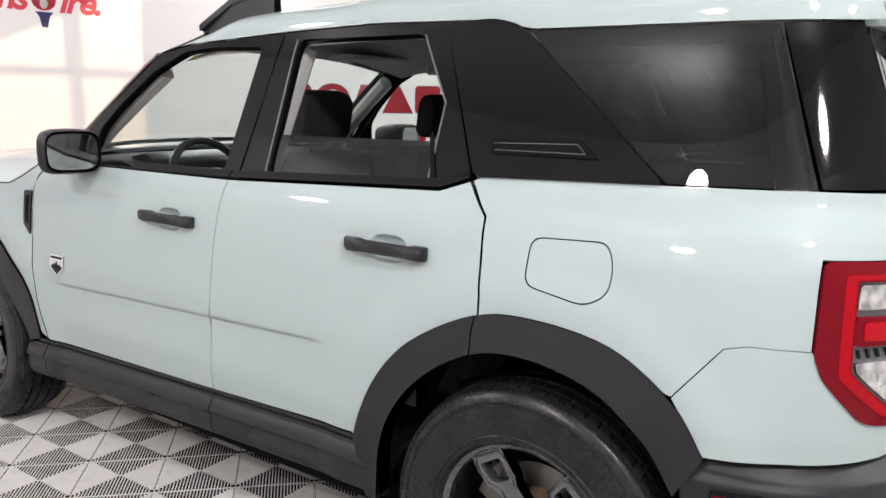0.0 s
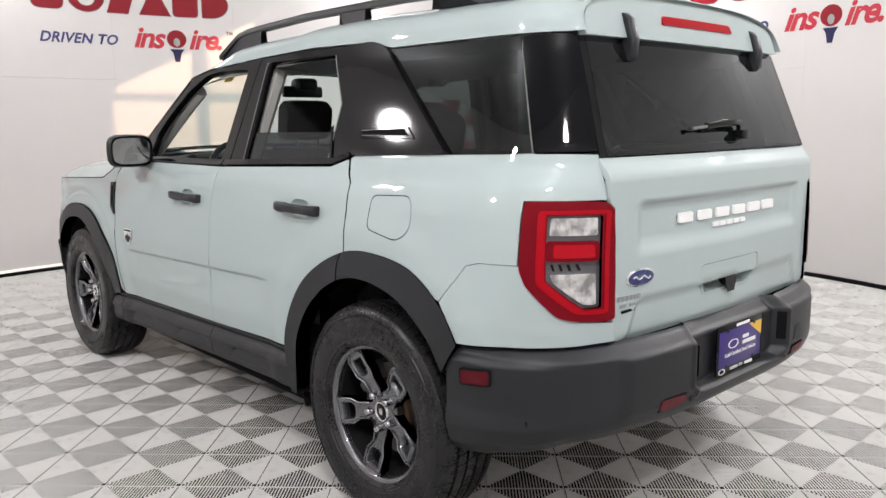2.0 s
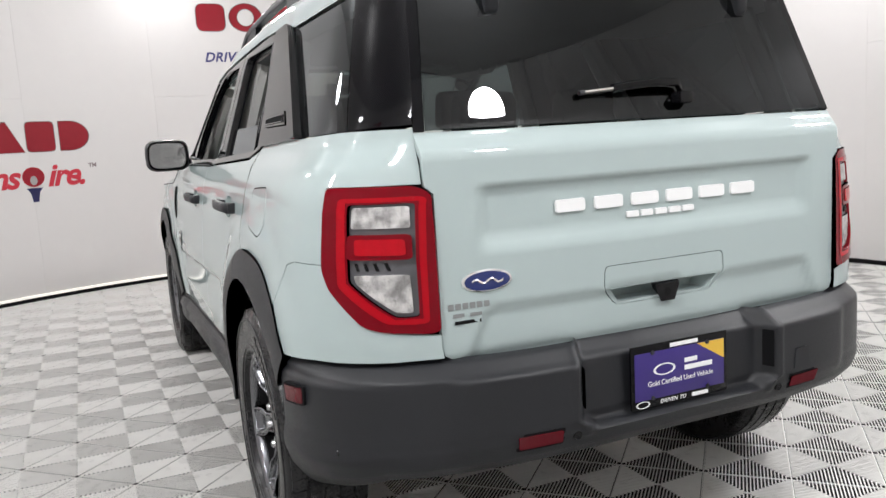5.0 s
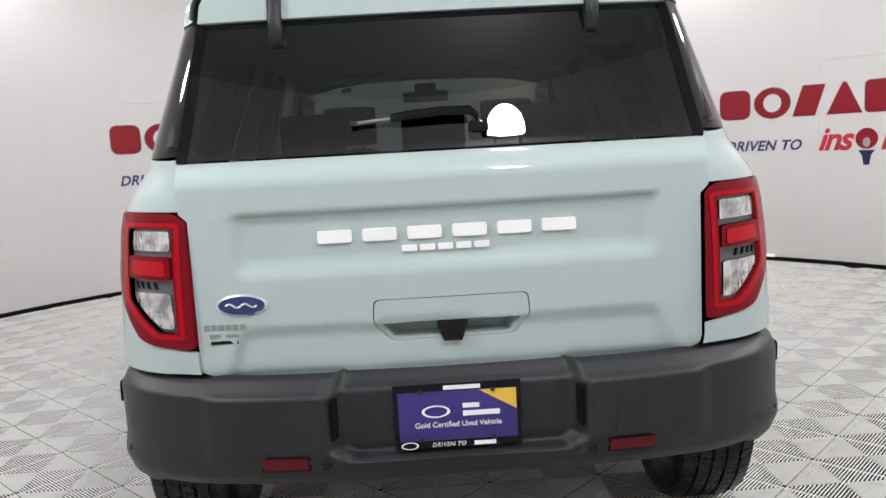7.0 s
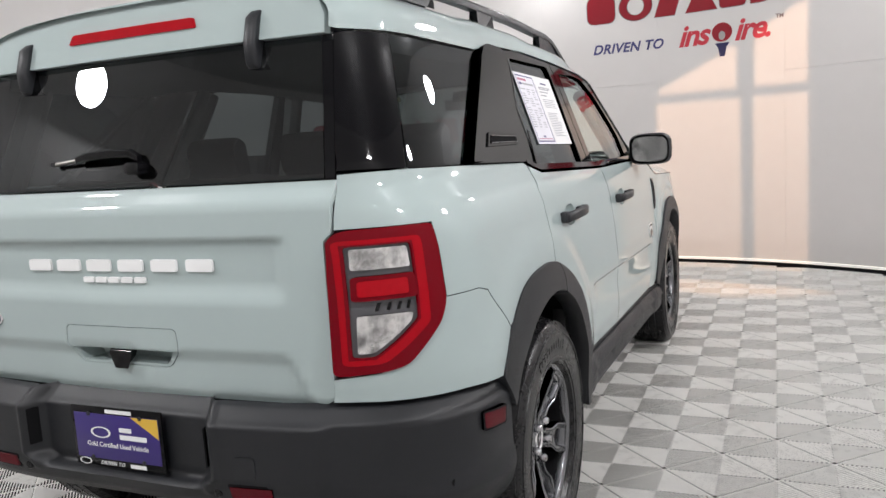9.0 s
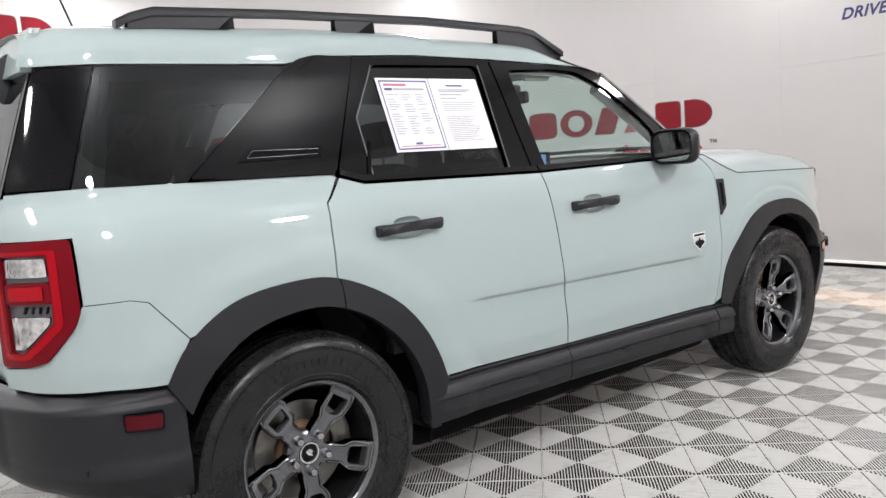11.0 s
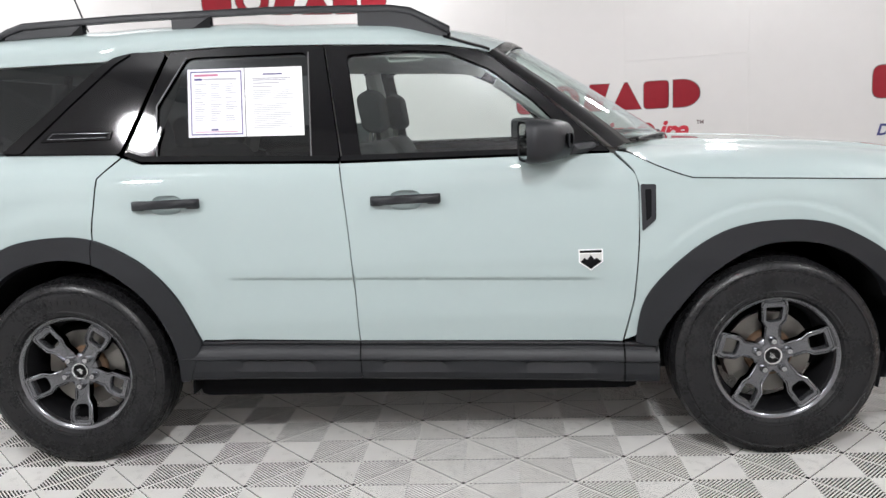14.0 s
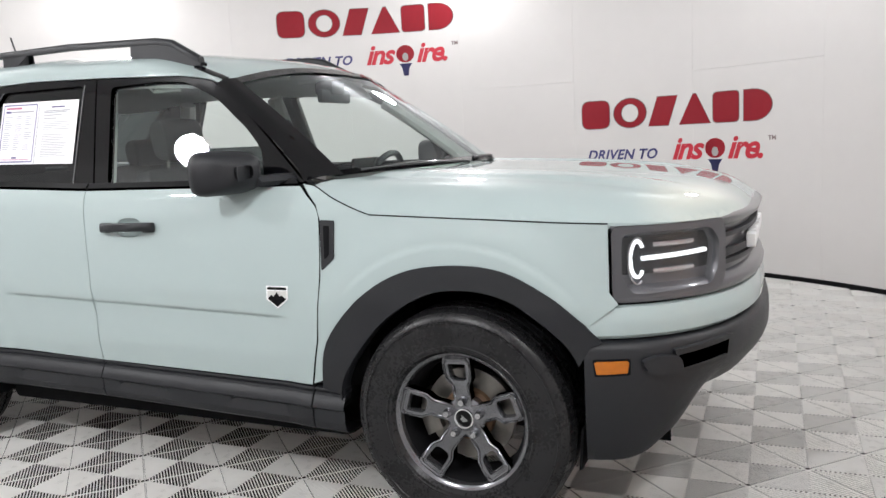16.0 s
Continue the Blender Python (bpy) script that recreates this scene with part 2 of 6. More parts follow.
ceil = lathe([(0.001, CEIL), (RADIUS + 0.1, CEIL), (RADIUS + 0.1, CEIL + 0.1), (0.001, CEIL + 0.1)], 96, "z")
for v in ceil.verts:
    v.co += Vector((CX, CY, 0))
tagged(part("ceiling", ceil, CEILING_GREY), "plain white booth ceiling", "ceiling", kind="structure")

ground = lathe([(0.001, -0.031), (RADIUS + 0.4, -0.031), (RADIUS + 0.4, -0.10), (0.001, -0.10)], 96, "z")
for v in ground.verts:
    v.co += Vector((CX, CY, 0))
tagged(part("floor", ground, SUBFLOOR), "dark base under the ribbed floor tiles", "floor", kind="structure")

# a glowing strip stands in for light leaking in under part of the wall
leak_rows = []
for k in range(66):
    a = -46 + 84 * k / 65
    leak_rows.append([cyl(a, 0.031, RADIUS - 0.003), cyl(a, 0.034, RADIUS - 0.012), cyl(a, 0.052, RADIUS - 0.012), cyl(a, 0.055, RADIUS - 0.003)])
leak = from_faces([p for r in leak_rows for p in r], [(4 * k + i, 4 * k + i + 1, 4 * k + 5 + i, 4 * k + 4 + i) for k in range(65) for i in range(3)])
tagged(part("trim", leak, material("leak_glow", (0.9, 0.88, 0.82), 0.5, emit=(1.0, 0.96, 0.86), emit_strength=0.4)), "thin glowing strip standing in for light under the wall's foot", "trim", kind="structure")
# ---------------------------------------------------------------- car: surfaces
# x runs forward from the rear axle, y to the car's left, z up
from mathutils.geometry import delaunay_2d_cdt

PROFILE_Z = [0.28, 0.42, 0.55, 0.75, 0.95, 1.05, 1.10, 1.14, 1.17, 1.20, 1.36, 1.52, 1.62, 1.72]
PROFILE_Y = [0.86, 0.882, 0.897, 0.903, 0.888, 0.875, 0.862, 0.842, 0.815, 0.789, 0.738, 0.687, 0.650, 0.60]


def prof(z):
    return float(np.interp(z, PROFILE_Z, PROFILE_Y))


def soft(a, b, v):
    t = min(1.0, max(0.0, (v - a) / (b - a)))
    return t * t * (3 - 2 * t)


def plan_rear(x, z):
    end = -0.79 + 0.345 * max(0.0, z - 1.25)
    u = max(0.0, (-0.25 - x) / (-0.25 - end))
    return max(0.0, 1 - min(u, 1.0) ** 3.4) ** (1 / 3.4)


def plan_front(x):
    u = max(0.0, (x - 2.9) / 0.64)
    return max(0.0, 1 - min(u, 1.0) ** 2.6) ** (1 / 2.6)


def side_y(x, z):
    y = prof(z) * plan_rear(x, z) * plan_front(x)
    # pressed-in lower door crease and the swell over each arch
    c = 0.7035 - 0.03 * (x - 1.35)
    y -= 0.0085 * soft(0.62, 0.74, x) * soft(2.06, 1.94, x) * soft(c + 0.007, c - 0.004, z) * soft(c - 0.17, c - 0.02, z)
    for ax in (0.02, 2.66):
        d = math.hypot(x - ax, z - 0.40)
        y += 0.010 * soft(0.66, 0.56, d)
    y += 0.005 * soft(0.552, 0.528, math.hypot(x - 2.66, z - 0.40)) * soft(2.22, 2.34, x) * soft(3.12, 3.0, x)
    return y


def glass_point(s, x, z, off=0.0):
    """The flat plane of the side windows, carried straight down to the belt."""
    p = side_point(s, x, max(z, 1.205), off)
    return p + Vector((0, s * 0.319 * max(0.0, 1.205 - z), z - max(z, 1.205)))


def side_point(s, x, z, off=0.0):
    """A point of the body side, off metres outward; s: 1 left, -1 right."""
    e = 0.004
    y = side_y(x, z)
    n = Vector((-(side_y(x + e, z) - side_y(x - e, z)) / (2 * e), 1, -(side_y(x, z + e) - side_y(x, z - e)) / (2 * e))).normalized()
    p = Vector((x, y, z)) + n * off
    return Vector((p.x, s * p.y, p.z))


def corner_x(z, y=0.638):
    """Where the side skin has swung in to y at the rear corner."""
    lo, hi = -0.789, -0.25
    for _ in range(40):
        mid = (lo + hi) / 2
        if side_y(mid, z) < y:
            lo = mid
        else:
            hi = mid
    return hi


def tailgate_x(y, z):
    x = -0.762 + 0.075 * y * y
    if z > 1.16:
        x = x + 0.037 * soft(1.16, 1.22, z) + 0.375 * max(0.0, z - 1.22)
    ay = abs(y)
    wide = soft(0.53, 0.47, ay)
    # band behind the lettering, pressed in under a sharp upper edge
    x += 0.016 * wide * soft(1.088, 1.076, z) * soft(0.93, 0.985, z)
    # lower band, set in, with slanting ends
    edge = 0.56 - 0.45 * max(0.0, z - 0.69)
    x += 0.012 * soft(edge + 0.01, edge - 0.03, ay) * soft(0.818, 0.795, z)
    x += 0.010 * soft(0.72, 0.69, z)
    return x


def tailgate_point(y, z, off=0.0):
    e = 0.004
    dy = (tailgate_x(y + e, z) - tailgate_x(y - e, z)) / (2 * e)
    dz = (tailgate_x(y, z + e) - tailgate_x(y, z - e)) / (2 * e)
    n = Vector((-1, dy, dz)).normalized()
    return Vector((tailgate_x(y, z), y, z)) + n * off


def inside(p, poly):
    x, y = p
    hit = False
    for k in range(len(poly)):
        (x0, y0), (x1, y1) = poly[k - 1], poly[k]
        if (y0 > y) != (y1 > y) and x < (x1 - x0) * (y - y0) / (y1 - y0) + x0:
            hit = not hit
    return hit


def densify(poly, step):
    out = []
    for k in range(len(poly)):
        a, b = Vector(poly[k]), Vector(poly[(k + 1) % len(poly)])
        n = max(1, int((b - a).length / step))
        out += [tuple(a.lerp(b, i / n)) for i in range(n)]
    return out


def rounded(poly, r, steps=4):
    """A polygon with its corners rounded by about r."""
    out = []
    for k in range(len(poly)):
        a, b, c = Vector(poly[k - 1]), Vector(poly[k]), Vector(poly[(k + 1) % len(poly)])
        rr = min(r, (a - b).length * 0.45, (c - b).length * 0.45)
        p, q = b + (a - b).normalized() * rr, b + (c - b).normalized() * rr
        for i in range(steps + 1):
            t = i / steps
            out.append(tuple(p * (1 - t) ** 2 + b * 2 * t * (1 - t) + q * t * t))
    return out


def curve2(pts, per=5):
    return [(p.x, p.y) for p in smooth_path([(a, b, 0) for a, b in pts], per)]


def panel(name, outline, surf, mat, parent, label="", step=0.04, depth=0.014, holes=(), off=0.0, lip=0.003, extra=()):
    """A sheet over a 2-D outline laid on a surface, with folded edges; holes go through it."""
    rims = [densify(outline, step)] + [densify(h, step) for h in holes]
    pts, edges, first = [], [], []
    for r in rims:
        base = len(pts)
        first.append((base, len(r)))
        pts += r
        edges += [(base + i, base + (i + 1) % len(r)) for i in range(len(r))]
    us, vs = [p[0] for p in rims[0]], [p[1] for p in rims[0]]
    u = min(us) + step * 0.5
    while u < max(us):
        v = min(vs) + step * 0.5
        while v < max(vs):
            if inside((u, v), rims[0]) and not any(inside((u, v), h) for h in rims[1:]):
                if min((u - p[0]) ** 2 + (v - p[1]) ** 2 for r in rims for p in r) > (step * 0.45) ** 2:
                    pts.append((u, v))
            v += step
        u += step
    pts += [p for p in extra if inside(p, rims[0]) and min((p[0] - q[0]) ** 2 + (p[1] - q[1]) ** 2 for r in rims for q in r) > 3e-5]
    out_v, _, out_f, orig, _, _ = delaunay_2d_cdt([Vector(p) for p in pts], edges, [], 0, 1e-6)
    tris = []
    for f in out_f:
        c = (sum(out_v[i].x for i in f) / len(f), sum(out_v[i].y for i in f) / len(f))
        if inside(c, rims[0]) and not any(inside(c, h) for h in rims[1:]):
            tris.append(tuple(f))
    top = [surf(p.x, p.y, off) for p in out_v]
    low = [surf(p.x, p.y, off - lip) for p in out_v]
    normals = [(a - b).normalized() for a, b in zip(top, low)]
    verts, faces, vn = list(top), [], list(normals)
    f0 = tris[0]
    flip = (top[f0[1]] - top[f0[0]]).cross(top[f0[2]] - top[f0[0]]).dot(normals[f0[0]]) < 0
    for f in tris:
        faces.append(tuple(reversed(f)) if flip else f)
    for base, count in first:
        ring = rims[0] if base == 0 else None
        idx = [base + i for i in range(count)]
        at = len(verts)
        for i in idx:
            p = Vector(pts[i])
            verts += [surf(p.x, p.y, off), surf(p.x, p.y, off - depth)]
        for i in range(count):
            j = (i + 1) % count
            a, b, c, d = at + 2 * i, at + 2 * j, at + 2 * j + 1, at + 2 * i + 1
            faces.append((a, b, c, d))
        # fold normals point away from the sheet
        area = sum(pts[idx[i]][0] * pts[idx[(i + 1) % count]][1] - pts[idx[(i + 1) % count]][0] * pts[idx[i]][1] for i in range(count))
        sign = (1 if area > 0 else -1) * (1 if base == 0 else -1)
        for i in range(count):
            p, q = Vector(pts[idx[i - 1]]), Vector(pts[idx[(i + 1) % count]])
            d = (q - p).normalized() if (q - p).length else Vector((1, 0))
            out = surf(pts[idx[i]][0] + sign * d.y * 0.002, pts[idx[i]][1] - sign * d.x * 0.002, off) - verts[at + 2 * i]
            out = out.normalized() if out.length > 1e-7 else normals[idx[i]]
            vn += [(out + normals[idx[i]] * 0.5).normalized(), out]
    me = bpy.data.meshes.new(name)
    me.from_pydata([tuple(v) for v in verts], [], faces)
    me.materials.append(mat)
    me.shade_smooth()
    me.normals_split_custom_set_from_vertices([tuple(n) for n in vn[:len(verts)]])
    ob = new(name, me)
    ob.parent = parent
    if label:
        ob["label"] = label
    return ob


def grid_mesh(rows, flip=False, close_u=False):
    """A bmesh from rows of points."""
    m = len(rows[0])
    verts = [p for r in rows for p in r]
    faces = []
    for i in range(len(rows) - (0 if close_u else 1)):
        i2 = (i + 1) % len(rows)
        for j in range(m - 1):
            f = (i * m + j, i * m + j + 1, i2 * m + j + 1, i2 * m + j)
            faces.append(tuple(reversed(f)) if flip else f)
    return from_faces(verts, faces)


def solid(bm, thick):
    bmesh.ops.solidify(bm, geom=bm.faces[:], thickness=thick)
    return bm


# ---------------------------------------------------------------- car: outlines
BELT = [(-0.54, 1.228), (0.205, 1.207), (0.237, 1.200), (0.315, 1.174), (1.09, 1.147), (2.09, 1.142)]


def belt(x):
    return float(np.interp(x, [p[0] for p in BELT], [p[1] for p in BELT]))


R_ARCH_OUT = [(-0.412, 0.690), (-0.345, 0.790), (-0.20, 0.880), (-0.01, 0.908), (0.145, 0.890), (0.325, 0.795), (0.445, 0.662), (0.525, 0.485)]
R_ARCH_IN = [(-0.36, 0.600), (-0.292, 0.700), (-0.17, 0.788), (-0.01, 0.822), (0.135, 0.802), (0.28, 0.715), (0.375, 0.600), (0.425, 0.470), (0.435, 0.335)]
F_ARCH_OUT = [(2.165, 0.445), (2.20, 0.610), (2.34, 0.765), (2.50, 0.855), (2.68, 0.880), (2.84, 0.862), (2.98, 0.793), (3.065, 0.724), (3.132, 0.652)]
F_ARCH_IN = [(2.235, 0.300), (2.247, 0.457), (2.327, 0.585), (2.443, 0.707), (2.589, 0.787), (2.724, 0.803), (2.854, 0.777), (2.959, 0.713), (3.042, 0.630), (3.085, 0.520)]
R_OUT, R_IN = curve2(R_ARCH_OUT), curve2(R_ARCH_IN)
F_OUT, F_IN = curve2(F_ARCH_OUT), curve2(F_ARCH_IN)
B_GAP = [(1.092, 1.145), (1.115, 0.925), (1.131, 0.665), (1.137, 0.471)]
F_GAP = [(2.095, 1.146), (2.165, 1.070), (2.182, 1.020), (2.181, 0.83), (2.160, 0.608), (2.124, 0.443)]
G = 0.0020          # half a panel gap


def shift(pts, d):
    return [(x + d, z) for x, z in pts]


def at_x(curve, x):
    for a, b in zip(curve, curve[1:]):
        if (a[0] - x) * (b[0] - x) <= 0 and a[0] != b[0]:
            t = (x - a[0]) / (b[0] - a[0])
            return (x, a[1] + t * (b[1] - a[1]))
    return curve[-1]


car = thing("car", "pale grey-green compact sport utility car with black trim, parked", "car")
GLASS_FRONT_HOLE = [(1.165, 1.160), (1.112, 1.548), (1.36, 1.552), (1.50, 1.540), (1.66, 1.466), (1.815, 1.345), (1.890, 1.268), (1.915, 1.160)]
GLASS_REAR_HOLE = [(0.375, 1.186), (0.366, 1.385), (0.480, 1.568), (0.958, 1.566), (0.972, 1.165)]


def cup_outline(cx, cz):
    """Outline of the finger cup behind a door handle."""
    return [(cx - 0.005 + 0.060 * math.copysign(abs(math.cos(a)) ** 0.7, math.cos(a)), cz + 0.036 * math.copysign(abs(math.sin(a)) ** 0.7, math.sin(a))) for a in [2 * math.pi * i / 24 for i in range(24)]]


CREASE = [(0.60 + 0.02 * i, 0.7035 - 0.03 * (0.60 + 0.02 * i - 1.35) + d) for i in range(75) for d in (0.016, 0.008, 0.004, 0.0, -0.004, -0.008, -0.016)]


def build_side(s):
    def surf(x, z, off=0.0):
        return side_point(s, x, z, off)

    def glaze(x, z, off=0.0):
        return glass_point(s, x, z, off)

    # rear door
    door = panel("rear_door", [(0.525 + 0.012, 0.492), *reversed(shift([p for p in R_OUT if p[0] > 0.142], 0.004)), at_x(R_OUT, 0.139), (0.140, 0.93), (0.158, 1.120), (0.2375, 1.193),
                               (0.315, 1.166), *shift(curve2([(1.0915, 1.139), *B_GAP[1:]]), -G)], surf, PAINT, car, "", 0.035, 0.014, [cup_outline(0.435, 1.013)], extra=CREASE)
    frame = panel("window_frame", [(0.245, 1.207), (0.318, 1.182), (1.087, 1.155), (1.021, 1.588), (0.65, 1.600), (0.412, 1.592)], glaze, SATIN_BLACK, door, "",
                  0.04, 0.03, [rounded(GLASS_REAR_HOLE, 0.03)], -0.004)
    panel("belt_trim", [(0.243, 1.2015), (0.316, 1.1745), (1.088, 1.147), (1.088, 1.166), (0.318, 1.194), (0.25, 1.218)], surf, SATIN_BLACK, door, "", 0.04, 0.02, (), 0.004)
    if s < 0:
        panel("window_glass", GLASS_REAR_HOLE, glaze, GLASS_DARK, door, "dark tinted closed window", 0.05, 0.003, (), -0.014)
    else:
        panel("window_glass", [(0.375, 1.17), (0.368, 1.29), (0.955, 1.285), (0.972, 1.155)], glaze, GLASS_DARK, door, "half-lowered tinted window", 0.05, 0.004, (), -0.016)
    panel("window_divider", [(0.348, 1.19), (0.362, 1.19), (0.392, 1.30), (0.384, 1.31)], glaze, GLOSS_BLACK, door, "", 0.04, 0.004, (), 0.001)
    panel("gasket", [(0.9745, 1.168), (0.9795, 1.168), (0.9655, 1.566), (0.9605, 1.566)], glaze, GASKET, door, "", 0.05, 0.004, (), -0.002)
    panel("gasket", [(0.3705, 1.188), (0.3750, 1.188), (0.3675, 1.385), (0.4805, 1.566), (0.4750, 1.566), (0.3625, 1.386)], glaze, GASKET, door, "", 0.05, 0.004, (), -0.002)
    door_handle(s, 0.435, 1.013, door)

    # front door
    door = panel("front_door", [*shift(curve2([(1.0925, 1.139), *B_GAP[1:]]), G), (2.118, 0.447), *reversed(shift(curve2(F_GAP[1:-1]), -G)), (2.095, 1.136)], surf, PAINT, car, "", 0.035, 0.014, [cup_outline(1.342, 0.998)], extra=CREASE)
    frame = panel("window_frame", [(1.097, 1.152), (2.085, 1.148), (1.86, 1.355), (1.70, 1.492), (1.62, 1.536), (1.48, 1.562), (1.029, 1.586)], glaze, SATIN_BLACK, door, "", 0.04, 0.03,
                  [rounded(GLASS_FRONT_HOLE, 0.025)], -0.004)
    panel("belt_trim", [(1.096, 1.1465), (2.086, 1.1425), (2.07, 1.160), (1.097, 1.166)], surf, SATIN_BLACK, door, "", 0.04, 0.02, (), 0.004)
    if s < 0:
        panel("window_glass", GLASS_FRONT_HOLE, glaze, GLASS_CLEAR, door, "clear closed window", 0.05, 0.003, (), -0.014)
    else:
        panel("window_seal", [(1.165, 1.150), (1.168, 1.166), (1.90, 1.163), (1.905, 1.150)], glaze, DARK, door, "window lowered into the door", 0.05, 0.006, (), -0.012)
    door_handle(s, 1.342, 0.998, door)
    side_mirror(s, door)
    badge(s, door)

    # quarter panel with its lower corner piece
    top = [(x, belt(x)) for x in (-0.64, -0.54, -0.40, -0.2, 0.0, 0.205)]
    lamp_edge = [(-0.575, 1.104), (-0.577, 0.92)]
    arch = [p for p in R_OUT if p[0] < 0.134]
    holes = []
    fuel = rounded([(0.022, 1.090), (-0.165, 1.098), (-0.186, 1.050), (-0.180, 0.985), (-0.130, 0.956), (0.024, 0.981)], 0.03)
    if s > 0:
        holes = [fuel]
    quarter = panel("quarter_panel", [(0.134, 0.893), (0.134, 0.93), (0.152, 1.122), (0.228, 1.196), *reversed(top), (corner_x(1.224), 1.2265), (corner_x(1.20), 1.20), (corner_x(1.17), 1.17), (corner_x(1.14), 1.14), (corner_x(1.106), 1.106), (-0.575, 1.106), *lamp_edge[1:],
                                      (-0.577, 0.9315), (-0.47, 0.931), (-0.426, 0.919), (-0.337, 0.806), *[p for p in arch if p[0] > -0.337]], surf, PAINT, car, "", 0.028, 0.014, holes)
    panel("corner_panel", [(-0.3388, 0.8034), (-0.4275, 0.9168), (-0.471, 0.9292), (-0.5795, 0.9292), (-0.601, 0.880), (-0.672, 0.788), (-0.70, 0.774), (corner_x(0.764, 0.6185), 0.764), (corner_x(0.735, 0.6185), 0.735), (corner_x(0.711, 0.614), 0.711), (-0.70, 0.708), (-0.55, 0.704), (-0.41, 0.694)],
          surf, PAINT, quarter, "", 0.028)
    if s > 0:
        inner = [(0.0 + (x + 0.08) * 0.965 - 0.08, 1.03 + (z - 1.03) * 0.955) for x, z in fuel]
        panel("fuel_door", inner, surf, PAINT, quarter, "flush fuel filler door", 0.03, 0.01, (), 0.0005)
    # quarter window, raised black sail with vent, gloss corner pillar
    panel("quarter_window", [(-0.545, 1.233), (-0.248, 1.226), (0.148, 1.556), (0.16, 1.566), (-0.425, 1.562)], glaze, GLASS_DARK, car, "dark privacy glass", 0.05, 0.004, (), -0.006)
    sail = panel("sail_panel", rounded([(-0.250, 1.221), (0.228, 1.205), (0.402, 1.588), (0.262, 1.594), (0.195, 1.580), (0.135, 1.545)], 0.02), glaze, SATIN_BLACK, car, "raised satin black sail panel", 0.035, 0.03, (), 0.010, 0.003)
    # broad strap along the slanting edge, standing proud of the flat field
    panel("strap", rounded([(-0.246, 1.2235), (-0.168, 1.2215), (-0.120, 1.268), (0.02, 1.395), (0.195, 1.548), (0.262, 1.588), (0.195, 1.577), (0.135, 1.542)], 0.012), glaze, SATIN_BLACK, sail, "", 0.03, 0.016, (), 0.017, 0.005)
    vent = panel("vent", rounded([(-0.092, 1.262), (-0.045, 1.303), (0.198, 1.295), (0.190, 1.262)], 0.006), glaze, GLOSS_BLACK, sail, "gloss black air outlet", 0.03, 0.01, (), 0.015, 0.004)
    panel("slot", rounded([(-0.060, 1.272), (-0.038, 1.291), (0.182, 1.285), (0.176, 1.271)], 0.003), glaze, DARK, vent, "", 0.03, 0.006, (), 0.0165)
    # added metal line carries the glint along the vent's rim
    part("vent_glint", tube([glaze(x, z, 0.0172) for x, z in ((0.176, 1.270), (-0.062, 1.271), (-0.039, 1.292), (0.183, 1.286))], 0.0014), RIM, vent, "thin metal line for the glint on the vent's edge")
    panel("corner_pillar", [(-0.552, 1.233), (-0.60, 1.234), *[(corner_x(z, 0.639 - 0.147 * (z - 1.22)), z) for z in (1.236, 1.28, 1.34, 1.40, 1.46, 1.52, 1.562)], (-0.432, 1.562)], glaze, GLOSS_BLACK, car, "gloss black corner pillar", 0.022, 0.03, (), -0.003)

    # front fender with its air vent
    fender = panel("front_fender", [(2.1265, 0.452), (2.1645, 0.612), (2.1845, 0.83), (2.1855, 1.022), (2.168, 1.073), (2.105, 1.143), (2.155, 1.134), (2.25, 1.085), (2.36, 1.041), (2.42, 1.034), (2.776, 1.018), (3.149, 1.000), (3.153, 0.800), (3.178, 0.764),
                                    (3.093, 0.700), *reversed([p for p in F_OUT if 2.175 < p[0] < 3.08]), (2.169, 0.468)], surf, PAINT, car, "", 0.022,
                   extra=[(2.66 + d * math.cos(radians(a)), 0.40 + d * math.sin(radians(a))) for d in (0.525, 0.533, 0.541, 0.549, 0.557) for a in range(34, 146, 2)])
    seam = [(2.118, 1.1415), (2.155, 1.135), (2.25, 1.0855), (2.36, 1.0425), (2.42, 1.0355), (2.776, 1.0195), (3.149, 1.0015)]
    # a dark bead on the seam stands in for the gap's shade
    part("hood_gap_line", tube([surf(x, z, 0.0002) for x, z in curve2(seam, 12)], 0.0022), DARK, fender, "dark line standing in for the shaded hood gap")
    vent = panel("fender_vent", rounded([(2.1885, 1.022), (2.243, 1.020), (2.241, 0.893), (2.192, 0.852)], 0.008), surf, BLACK_PLASTIC, fender, "black fender air vent", 0.03, 0.02, (), 0.006)
    panel("slot", rounded([(2.203, 1.003), (2.226, 1.002), (2.224, 0.905), (2.206, 0.890)], 0.006), surf, DARK, vent, "", 0.03, 0.008, (), 0.0075)

    # arch flares
    i_out = [p for p in R_OUT if p[0] < 0.1345]
    i_in = [p for p in R_IN if p[0] < 0.1345]
    panel("arch_flare", [*i_out, at_x(R_OUT, 0.1345), at_x(R_IN, 0.1345), *reversed(i_in)], flare_surf(s), BLACK_PLASTIC, car, "textured black wheel arch flare", 0.02, 0.06)
    o_out = [p for p in R_OUT if p[0] > 0.1395]
    o_in = [p for p in R_IN if p[0] > 0.1395]
    panel("arch_flare", [at_x(R_OUT, 0.1395), *o_out, (0.52, 0.470), (0.47, 0.335), *reversed(o_in), at_x(R_IN, 0.1395)], flare_surf(s), BLACK_PLASTIC, car, "textured black wheel arch flare", 0.02, 0.06)
    panel("arch_flare", [*F_OUT, (3.098, 0.640), *reversed(F_IN[3:-3]), (2.246, 0.425)], flare_surf(s), BLACK_PLASTIC, car, "textured black wheel arch flare", 0.02, 0.06)
